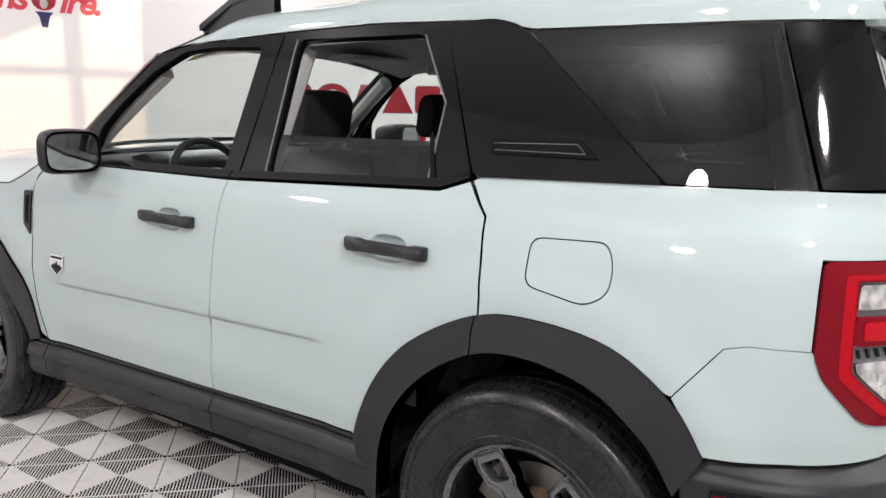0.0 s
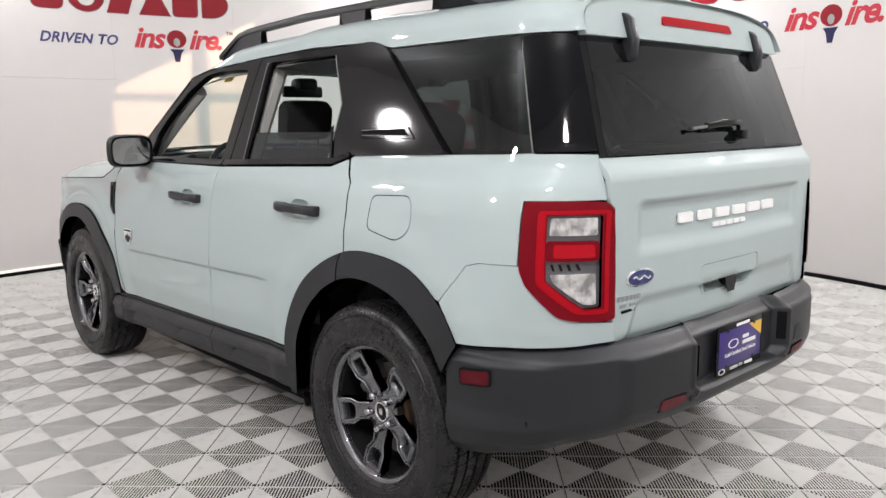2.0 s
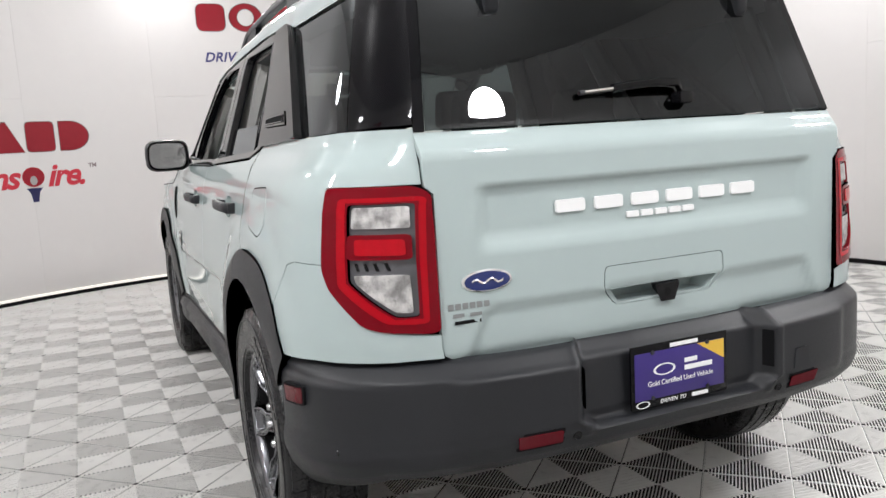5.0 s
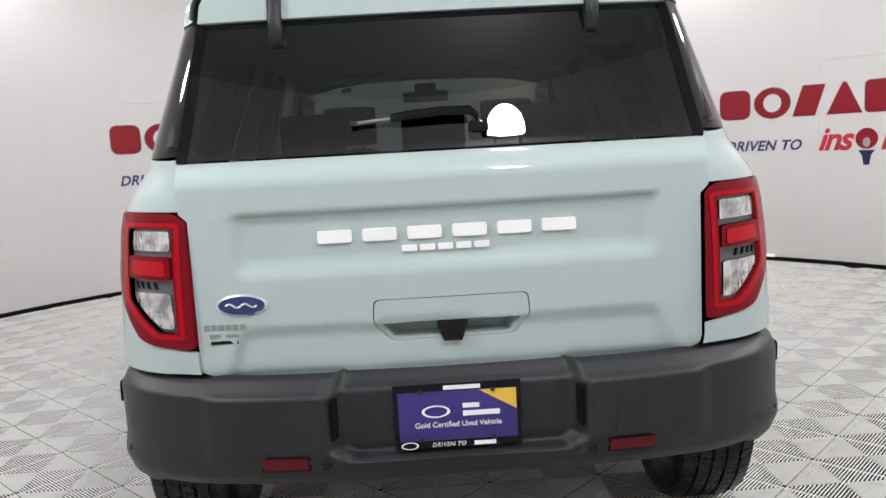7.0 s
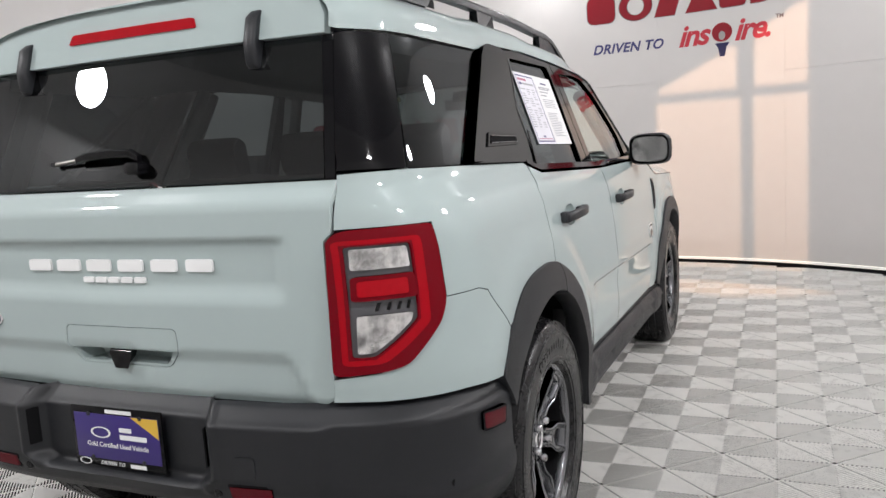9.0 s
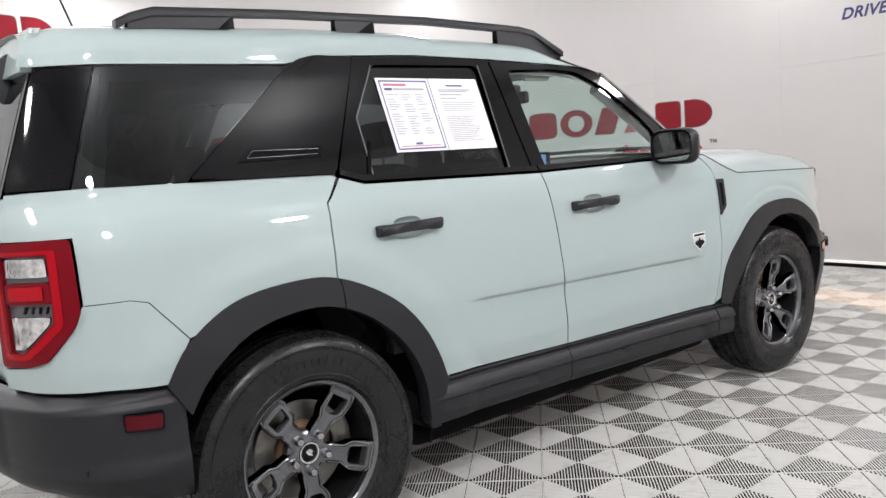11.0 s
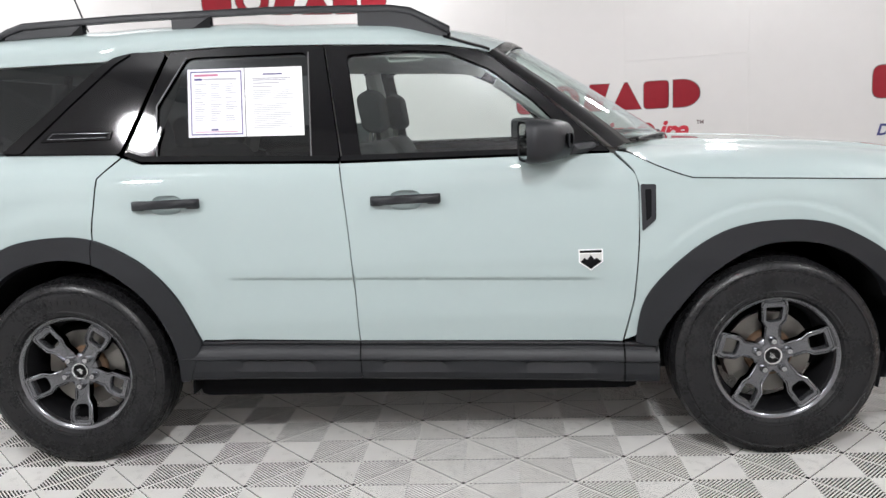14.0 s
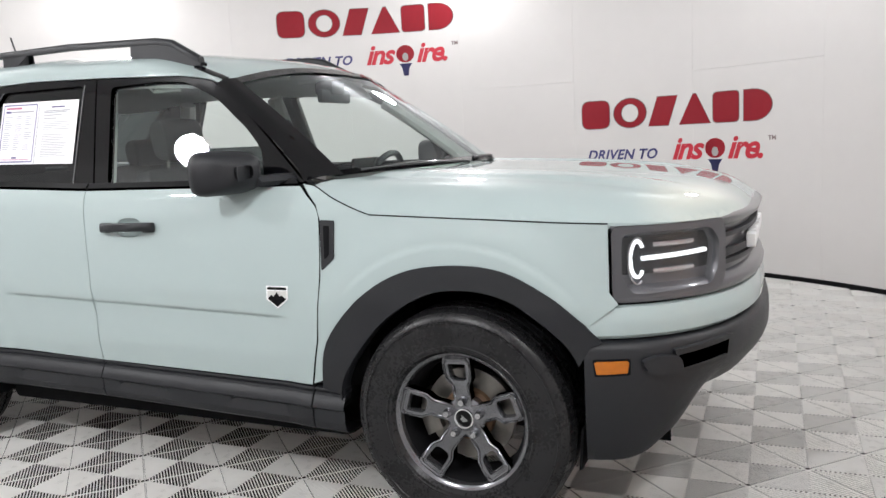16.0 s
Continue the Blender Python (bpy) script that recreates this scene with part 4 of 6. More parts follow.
def bumper_point(a, k):
    """k: 0 top edge .. 1 under edge."""
    x0, y0 = rear_plan(a)
    ay = abs(y0)
    zt = 0.7035
    zb = float(np.interp(ay, [0, 0.55, 0.75, 0.86, 0.895], [0.425, 0.420, 0.410, 0.372, 0.345]))
    z = zt + (zb - zt) * k
    # a sloping ledge, an upright face, a tucked-in lower edge
    d = float(np.interp(k, [0, 0.02, 0.125, 0.14, 0.17, 0.62, 0.72, 0.86, 0.95, 1.0], [-0.03, -0.014, 0.016, 0.025, 0.030, 0.030, 0.026, 0.010, -0.012, -0.07]))
    edge = 0.300 - 0.028 * soft(0.530, 0.505, z)
    d -= 0.046 * soft(edge, edge - 0.022, ay) * soft(0.494, 0.510, z)
    # raised rim round the bay
    d += 0.005 * soft(edge + 0.022, edge + 0.014, ay) * soft(edge - 0.004, edge + 0.004, ay) * soft(0.480, 0.488, z)
    # the upright face stands a little proud between bay and corner
    d -= 0.010 * soft(0.56, 0.62, ay) * soft(0.67, 0.655, z) * soft(0.46, 0.52, z)
    x, y = rear_plan(a, d)
    return Vector((x, y, z))


def bumper_angle(y):
    return math.acos(max(-1.0, min(1.0, math.copysign((abs(y) / 0.893) ** 1.7, y))))


angles = [bumper_angle(-0.80 + 0.008 * i) for i in range(201)]
angles += [angles[0] + (math.pi - angles[0]) * i / 40 for i in range(1, 41)] + [angles[200] * i / 40 for i in range(40)]
rows = []
for a in sorted(angles):
    if rear_plan(a)[0] <= -0.362:
        rows.append([bumper_point(a, k / 60) for k in range(61)])
rows.insert(0, [p + Vector((0.004, -0.06, 0)) for p in rows[0]])
rows.append([p + Vector((0.004, 0.06, 0)) for p in rows[-1]])
bm = grid_mesh(rows)
bmesh.ops.recalc_face_normals(bm, faces=bm.faces[:])
rear_bumper = part("rear_bumper", bm, BLACK_PLASTIC, car, "textured dark grey rear bumper", 60)

def on_bumper(y, z, off=0.0):
    a = bumper_angle(y)
    best = min((bumper_point(a, k / 240) for k in range(20, 236)), key=lambda p: abs(p.z - z))
    return Vector((best.x - off, y, z))


for sy in (1, -1):
    panel("reflector", rounded([(sy * 0.360, 0.484), (sy * 0.468, 0.482), (sy * 0.472, 0.514), (sy * 0.360, 0.514)], 0.004), on_bumper, REFLEX, rear_bumper, "red bumper reflector", 0.02, 0.012, (), 0.006)
    panel("reflector_frame", rounded([(sy * 0.354, 0.478), (sy * 0.474, 0.476), (sy * 0.478, 0.520), (sy * 0.354, 0.520)], 0.005), on_bumper, DARK, rear_bumper, "", 0.02, 0.012, (), 0.002)
    sensor = lathe([(0.001, -0.003), (0.010, -0.003), (0.012, 0.0), (0.012, 0.01)], 18, "x")
    for v in sensor.verts:
        v.co += on_bumper(sy * 0.318, 0.492, 0.001)
    part("parking_sensor", sensor, SATIN_BLACK, rear_bumper)
    panel("side_reflector_frame", rounded([(-0.430, 0.631), (-0.525, 0.639), (-0.525, 0.591), (-0.433, 0.583)], 0.007), lambda x, z, off=0.0, s=sy: side_point(s, x, z, 0.0170 + off), DARK, rear_bumper, "", 0.02, 0.012)
    panel("side_reflector", rounded([(-0.435, 0.626), (-0.520, 0.634), (-0.520, 0.596), (-0.438, 0.588)], 0.006), lambda x, z, off=0.0, s=sy: side_point(s, x, z, 0.0175 + off), REFLEX, rear_bumper, "red side reflector", 0.02, 0.012)
    sensor = lathe([(0.001, 0.003), (0.010, 0.003), (0.012, 0.0), (0.012, -0.01)], 18, "y")
    for v in sensor.verts:
        v.co = Vector((v.co.x, v.co.y * sy, v.co.z)) + side_point(sy, -0.60, 0.495, 0.0235)
    part("parking_sensor", sensor, SATIN_BLACK, rear_bumper)
    # dark slot in each cheek of the plate bay
    panel("step_pocket", rounded([(sy * 0.284, 0.650), (sy * 0.297, 0.650), (sy * 0.297, 0.552), (sy * 0.284, 0.552)], 0.002), on_bumper, DARK, rear_bumper, "", 0.008, 0.006, (), 0.002)
TOW = rounded([(-0.372, 0.532), (-0.432, 0.532), (-0.432, 0.588), (-0.378, 0.588)], 0.008)
panel("tow_gap", [(-0.402 + (y + 0.402) * 1.06, 0.56 + (z - 0.56) * 1.06) for y, z in TOW], on_bumper, DARK, rear_bumper, "", 0.02, 0.004, (), 0.0008)
panel("tow_cover", TOW, on_bumper, BLACK_PLASTIC, rear_bumper, "square tow eye cover", 0.02, 0.006, (), 0.0025)

# dealer plate
px = on_bumper(0.0, 0.59, 0.0).x - 0.022
plate = part("number_plate", box(px, px + 0.006, -0.152, 0.152, 0.511, 0.671, 0.002), GLOSS_BLACK, rear_bumper, "purple dealer plate in a black frame")
part("plate_face", box(px - 0.0014, px + 0.001, -0.141, 0.141, 0.532, 0.652, 0.0005), PLATE_BLUE, plate)
gold = from_faces([(px - d, y, z) for d in (0.0012, 0.0018) for y, z in ((-0.1405, 0.6515), (-0.1405, 0.600), (-0.052, 0.6515))], [(5, 4, 3), (0, 1, 4, 3), (1, 2, 5, 4), (2, 0, 3, 5)])
bmesh.ops.recalc_face_normals(gold, faces=gold.faces[:])
part("gold_corner", gold, PLATE_GOLD, plate, "gold corner")
lettering("plate_words", "Gold Certified Used Vehicle", 0.0185, WHITE_PAINT, rear_facing(px - 0.0022, 0.0, 0.565), plate, 0, 0.98)
lettering("plate_words", "DRIVEN TO", 0.0145, WHITE_PAINT, rear_facing(px - 0.0008, 0.025, 0.5165), plate, 0.3, 1.1)
for dy, dz, w, h in ((-0.032, 0.615, 0.040, 0.011), (-0.056, 0.596, 0.088, 0.012), (-0.012, 0.6605, 0.088, 0.010), (-0.062, 0.5205, 0.052, 0.010)):
    part("plate_bar", box(px - (0.0030 if 0.532 < dz < 0.652 else 0.0008), px - 0.0002, dy - w / 2, dy + w / 2, dz - h / 2, dz + h / 2), WHITE_PAINT, plate, "white bar")
for cy, cz, a, b, o in ((0.052, 0.604, 0.034, 0.015, 0.0026), (0.118, 0.5215, 0.021, 0.009, 0.0006)):
    ring = lathe([(0.80, 0), (0.80, -0.0008), (1.0, -0.0008), (1.0, 0)], 32, "x")
    for v in ring.verts:
        v.co = Vector((px - o + v.co.x, cy + v.co.y * a, cz + v.co.z * b))
    part("plate_ring", ring, WHITE_PAINT, plate)
for dy in (-0.085, 0.088):
    for dz in (0.535, 0.651):
        screw = lathe([(0.001, -0.003), (0.005, -0.003), (0.006, 0.0)], 10, "x")
        for v in screw.verts:
            v.co += Vector((px - 0.002, dy, dz))
        part("screw", screw, BLACK_PLASTIC, plate)
# ---------------------------------------------------------------- car: roof, glass, hood, front
DRIP = [(-0.60, 1.566), (0.16, 1.568), (0.20, 1.580), (0.27, 1.596), (0.65, 1.603), (1.02, 1.590), (1.48, 1.565), (1.63, 1.538), (1.70, 1.508)]
CROWN = [(-0.62, 1.694), (-0.50, 1.715), (-0.45, 1.718), (-0.2, 1.728), (0.2, 1.732), (0.66, 1.726), (0.72, 1.722), (0.82, 1.708), (1.10, 1.700), (1.36, 1.682), (1.52, 1.650), (1.60, 1.623), (1.655, 1.600)]


def roof_row(x):
    zd = float(np.interp(x, [p[0] for p in DRIP], [p[1] for p in DRIP]))
    zc = float(np.interp(x, [p[0] for p in CROWN], [p[1] for p in CROWN]))
    yd = side_y(min(max(x, -0.56), 1.7), zd) + 0.001
    nose = soft(1.25, 1.655, x)
    bow = 2.6 * nose + 0.66 * (1 - nose)
    tail = soft(-0.35, -0.60, x)
    row = []
    for k in range(29):
        a = math.pi * k / 28
        c, sn = math.cos(a), math.sin(a)
        y = yd * math.copysign(abs(c) ** 0.62, c)
        z = zd + (zc - zd) * abs(sn) ** bow
        row.append(Vector((x + 0.105 * nose * (1 - (y / yd) ** 2) + 0.035 * tail * sn ** 0.5, y, z)))
    return row


bm = grid_mesh([roof_row(-0.610 + 2.265 * i / 60) for i in range(61)])
bmesh.ops.recalc_face_normals(bm, faces=bm.faces[:])
roof = part("roof", bm, PAINT, car, "", 60)
part("headliner", grid_mesh([[p + Vector((0, -p.y * 0.05, -0.045)) for p in roof_row(-0.50 + 2.10 * i / 20)] for i in range(21)]), LINER, car, "grey headliner")

# roof rails
for s in (1, -1):
    path = [(-0.335, 0.580, 1.690), (-0.29, 0.578, 1.712), (-0.22, 0.577, 1.732), (0.2, 0.573, 1.742), (0.8, 0.572, 1.741), (1.28, 0.572, 1.722), (1.36, 0.574, 1.708), (1.51, 0.588, 1.628)]
    bm = sweep([(Vector((x, s * y, z)), (0, s, 0), (0, 0, 1)) for x, y, z in path], [(-0.016, -0.014), (-0.018, 0.004), (-0.010, 0.013), (0.010, 0.013), (0.018, 0.004), (0.016, -0.014)])
    rail = part("roof_rail", bm, BLACK_PLASTIC, car, "black roof rail", 50)
    for a, b in ((-0.30, 0.03), (0.40, 0.56), (1.15, 1.512)):
        rows = []
        for k in range(7):
            x = a + (b - a) * k / 6
            z1 = float(np.interp(x, [p[0] for p in path], [p[2] for p in path])) - 0.010
            z0 = float(np.interp(x, [p[0] for p in CROWN], [p[1] for p in CROWN])) - 0.045 - 0.05 * soft(1.28, 1.5, x)
            slope = 0.02 if (a < 0 and k == 6) or (a > 1 and k == 0) else 0.0
            rows.append([(x, s * 0.590, z0), (x, s * 0.586, max(z1, z0 + 0.002)), (x, s * 0.560, max(z1, z0 + 0.002)), (x, s * 0.556, z0)])
        leg = grid_mesh(rows)
        bmesh.ops.holes_fill(leg, edges=leg.edges[:])
        bmesh.ops.recalc_face_normals(leg, faces=leg.faces[:])
        part("rail_foot", leg, BLACK_PLASTIC, rail)
# black strip from each rail down to the windscreen corner
for s in (1, -1):
    strip = []
    for k in range(7):
        x = 1.47 + 0.18 * k / 6
        row = [p for p in roof_row(x) if p.y * s > 0.2]
        row.sort(key=lambda p: p.y * s)
        y = 0.588 + 0.05 * k / 6
        z = float(np.interp(y, [p.y * s for p in row], [p.z for p in row]))
        px = float(np.interp(y, [p.y * s for p in row], [p.x for p in row]))
        strip.append((Vector((px, s * y, z)), (0, s, -0.35 * s * s), (0, 0.35 * s, 1)))
    part("ditch_strip", sweep(strip, [(-0.016, -0.01), (-0.016, 0.002), (-0.010, 0.006), (0.010, 0.006), (0.016, 0.002), (0.016, -0.01)]), SATIN_BLACK, roof, "black strip", 50)
mast = part("antenna", tube([(-0.27, 0.06, 1.735), (-0.34, 0.06, 1.95)], 0.0045), BLACK_PLASTIC, car, "short black roof antenna")
part("antenna_base", sweep([((-0.22, 0.06, 1.724), (0, 1, 0), (0, 0, 1)), ((-0.25, 0.06, 1.735), (0, 1, 0), (0, 0, 1)), ((-0.31, 0.06, 1.735), (0, 1, 0), (0, 0, 1))],
                           [(-0.022, -0.012), (-0.012, 0.014), (0.012, 0.014), (0.022, -0.012)]), BLACK_PLASTIC, mast)


# windscreen
ROOF_NOSE = sorted(((p.y, p.x, p.z) for p in roof_row(1.655)))


def roof_front(y):
    """The roof's front edge, a little under its skin."""
    ys = [p[0] for p in ROOF_NOSE]
    return Vector((float(np.interp(y, ys, [p[1] for p in ROOF_NOSE])) + 0.006, y, float(np.interp(y, ys, [p[2] for p in ROOF_NOSE])) - 0.005))


def screen_point(u, v, off=0.0):
    """u: -1..1 across, v: 0 foot .. 1 head."""
    lo = Vector((2.43 - 0.27 * abs(u) ** 2.2, 0.735 * u, 1.168 - 0.012 * u * u))
    hi = roof_front(0.640 * u)
    p = lo.lerp(hi, v)
    p.z += 0.011 * math.sin(math.pi * v)
    return p + Vector((0.5, 0, 0.85)) * off


windscreen = part("windscreen", grid_mesh([[screen_point(-1 + i / 12, j / 10) for j in range(11)] for i in range(25)]), GLASS_CLEAR, car, "clear windscreen")
band = grid_mesh([[screen_point(-1 + i / 12, v, 0.006) for v in (0.94, 1.0)] for i in range(25)])
part("screen_border", solid(band, 0.003), GLOSS_BLACK, windscreen)
part("screen_border", solid(grid_mesh([[screen_point(-1 + i / 12, v, 0.006) for v in (0.0, 0.045)] for i in range(25)]), 0.003), GLOSS_BLACK, windscreen)
for s in (1, -1):
    rows = []
    for j in range(13):
        v = j / 12
        q = screen_point(s * 1.0, v, 0.004)
        x = 2.105 + (1.655 - 2.105) * v ** 0.92
        z = 1.150 + (1.522 - 1.150) * v ** 0.86
        o = side_point(s, x, z, 0.001)
        m = q.lerp(o, 0.5) + Vector((0.006, s * 0.006, 0.008))
        rows.append([screen_point(s * 0.955, v, 0.008), q + Vector((0.004, 0, 0.006)), m, o])
    bm = grid_mesh(rows)
    bmesh.ops.recalc_face_normals(bm, faces=bm.faces[:])
    part("a_pillar", bm, SATIN_BLACK, car, "black windscreen pillar", 60)
part("sticker", solid(grid_mesh([[screen_point(u, v, -0.012) for v in (0.90, 0.955)] for u in (0.62, 0.70)]), 0.001), material("yellow_sticker", (0.65, 0.55, 0.08), 0.5), windscreen, "small yellow sticker")


# hood
HOOD_C = ([2.15, 2.43, 2.85, 3.17, 3.33, 3.42, 3.48, 3.52], [1.168, 1.163, 1.142, 1.112, 1.088, 1.060, 1.025, 0.990])
HOOD_E = ([2.15, 2.25, 2.36, 2.42, 2.78, 3.155, 3.53], [1.136, 1.086, 1.044, 1.037, 1.021, 1.003, 0.985])


HOOD_C = tuple(zip(*curve2(list(zip(*HOOD_C)), 6)))
HOOD_E = tuple(zip(*curve2(list(zip(*HOOD_E)), 6)))


def hood_edge(x):
    return side_y(x, float(np.interp(x, *HOOD_E))) - 0.007


def hood_point(x, y, off=0.0):
    ye = max(0.05, hood_edge(x))
    q = min(1.0, abs(y) / ye)
    zc, ze = float(np.interp(x, *HOOD_C)), float(np.interp(x, *HOOD_E))
    z = zc - (zc - ze) * (0.22 * q ** 2 + 0.78 * q ** 7)
    z += 0.010 * soft(0.40, 0.46, abs(y)) * soft(0.62, 0.54, abs(y)) * soft(3.36, 3.1, x)
    e = 0.004
    return Vector((x, y, z + off))


edge = [(x, hood_edge(x)) for x in [2.145, 2.19, 2.25, 2.31, 2.36, 2.42, 2.5, 2.6, 2.7, 2.8, 2.88] + [2.9 + 0.64 * math.sin(radians(k)) ** (2 / 2.6) for k in range(2, 74, 2)]]
outline = [(2.36, 0.30), (2.30, 0.52), (2.21, 0.67), (2.165, 0.735), *edge, (3.515, 0.22), (3.518, 0.0)]
outline = outline + [(x, -y) for x, y in reversed(outline[:-1])]
outline = outline + [(2.395, 0.0)]


def hood_surf(x, y, off=0.0):
    e = 0.004
    n = Vector((-(hood_point(x + e, y).z - hood_point(x - e, y).z), -(hood_point(x, y + e).z - hood_point(x, y - e).z), 2 * e)).normalized()
    return hood_point(x, y) + n * off


hood = panel("hood", densify(outline, 0.012), hood_surf, PAINT, car, "", 0.02, 0.02)
part("cowl", grid_mesh([[Vector((2.47 - 0.30 * abs(u) ** 2.2 + dx, 0.76 * u, 1.145 + dz)) for dx, dz in ((-0.10, 0.012), (-0.03, 0.0), (0.06, -0.02))] for u in [i / 10 - 1 for i in range(21)]]), BLACK_PLASTIC, car, "black scuttle panel")
for y0, y1 in ((0.62, -0.02), (-0.10, -0.64)):
    w = part("front_wiper", tube([screen_point(y0 / 0.735, 0.002, 0.006), screen_point((y0 + y1) / 1.47, 0.022, 0.010), screen_point(y1 / 0.735, 0.026, 0.008)], 0.006), BLACK_PLASTIC, windscreen, "black wiper")

# front end follows one rounded plan line
FRONT = []
for i in range(241):
    a = (math.pi / 2) * i / 240
    n = 2.6
    FRONT.append((2.9 + 0.64 * math.sin(a) ** (2 / n), math.cos(a) ** (2 / n) if i < 240 else 0.0))


def front_point(s, t, z, off=0.0, width=None):
    """s: side, t: 0 at x 2.9 .. 1 at the middle, by plan angle."""
    i = min(240.0, max(0.0, t * 240))
    k = min(239, int(i))
    fx = FRONT[k][0] + (FRONT[k + 1][0] - FRONT[k][0]) * (i - k)
    fy = FRONT[k][1] + (FRONT[k + 1][1] - FRONT[k][1]) * (i - k)
    w = prof(z) if width is None else width
    dx, dy = FRONT[k + 1][0] - FRONT[k][0], (FRONT[k + 1][1] - FRONT[k][1]) * w
    n = Vector((-dy, dx, 0)).normalized()
    p = Vector((fx, fy * w, z)) + n * off
    return Vector((p.x, s * p.y, p.z))


def t_of_x(x):
    return next(i for i in range(241) if FRONT[i][0] >= x) / 240


def front_band(z_off, t0, t1, steps=60, both=True, width=None, lift=False):
    rows = []
    ts = [t0 + (t1 - t0) * i / steps for i in range(steps + 1)]
    line = [(1, t) for t in ts] + [(-1, t) for t in reversed(ts)]
    for s, t in line:
        row = []
        for z, o in z_off:
            p = front_point(s, t, z, o, width)
            if lift and z < 0.56:
                p.z = 0.56 - (0.56 - z) * (0.36 + 0.64 * soft(0.62, 0.84, abs(p.y)))
                p.x -= 0.10 * (0.56 - z) * soft(0.84, 0.6, abs(p.y))
            row.append(p)
        rows.append(row)
    if lift:
        # returns at the wheel openings
        rows.insert(0, [p + Vector((0.012, -0.07, 0)) for p in rows[0]])
        rows.append([p + Vector((0.012, 0.07, 0)) for p in rows[-1]])
    bm = grid_mesh(rows)
    bmesh.ops.remove_doubles(bm, verts=bm.verts[:], dist=0.0004)
    bmesh.ops.recalc_face_normals(bm, faces=bm.faces[:])
    return bm


front_bumper = part("front_bumper", front_band([(0.655, -0.03), (0.654, 0.004), (0.645, 0.020), (0.628, 0.026), (0.60, 0.030), (0.55, 0.032), (0.50, 0.030), (0.45, 0.024), (0.39, 0.012), (0.32, -0.002), (0.272, -0.025), (0.25, -0.07)],
                                               t_of_x(3.075), 1.0, 70, True, 0.893, True), BLACK_PLASTIC, car, "textured black front bumper", 50)
part("front_fascia", front_band([(0.660, 0.0), (0.672, 0.012), (0.70, 0.014), (0.73, 0.010), (0.753, 0.0), (0.757, -0.02)], t_of_x(3.085), 1.0, 70, True, 0.895), PAINT, car)
surround = part("grille_surround", front_band([(0.760, -0.02), (0.763, 0.004), (0.776, 0.012), (0.796, 0.006), (0.812, -0.028), (0.90, -0.034), (0.955, -0.030), (0.968, -0.002), (0.985, 0.004), (0.996, -0.008), (0.998, -0.03)],
                                              t_of_x(3.152), 1.0, 70, True, 0.874), LAMP_GREY, car, "dark grey grille and lamp surround", 50)
for z, h in ((0.872, 0.012), (0.842, 0.008), (0.928, 0.008)):
    part("grille_bar", front_band([(z - h, -0.03), (z - h, -0.012), (z + h, -0.012), (z + h, -0.03)], 0.62, 1.0, 30, True, 0.874), BLACK_PLASTIC, surround)
for i in range(6):
    s = -1 if i > 2 else 1
    y = 0.30 - 0.12 * i
    part("name_block", box(3.505, 3.535, y - 0.04, y + 0.04, 0.860, 0.905, 0.004), WHITE_PAINT, surround, "white raised block of the grille name")
SHELL_END = material("lamp_lens_dark", (0.035, 0.035, 0.038), 0.25, 0.5, 0.0, 0.15, 14)
FRAME_GREY = material("satin_grey_frame", (0.10, 0.10, 0.108), 0.34, 0.35, 0.2, 0.05, 20)
LENS_CHROME = material("lamp_chrome", (0.55, 0.55, 0.57), 0.22, 0.9, 0.0, 0.1, 60)
LENS_GLASS = tinted_glass("lamp_cover", (0.90, 0.90, 0.91), 0.0, 0.05)
DRL = material("daytime_lamp", (0.9, 0.9, 0.9), 0.3, emit=(0.92, 0.97, 1.0), emit_strength=1.5)
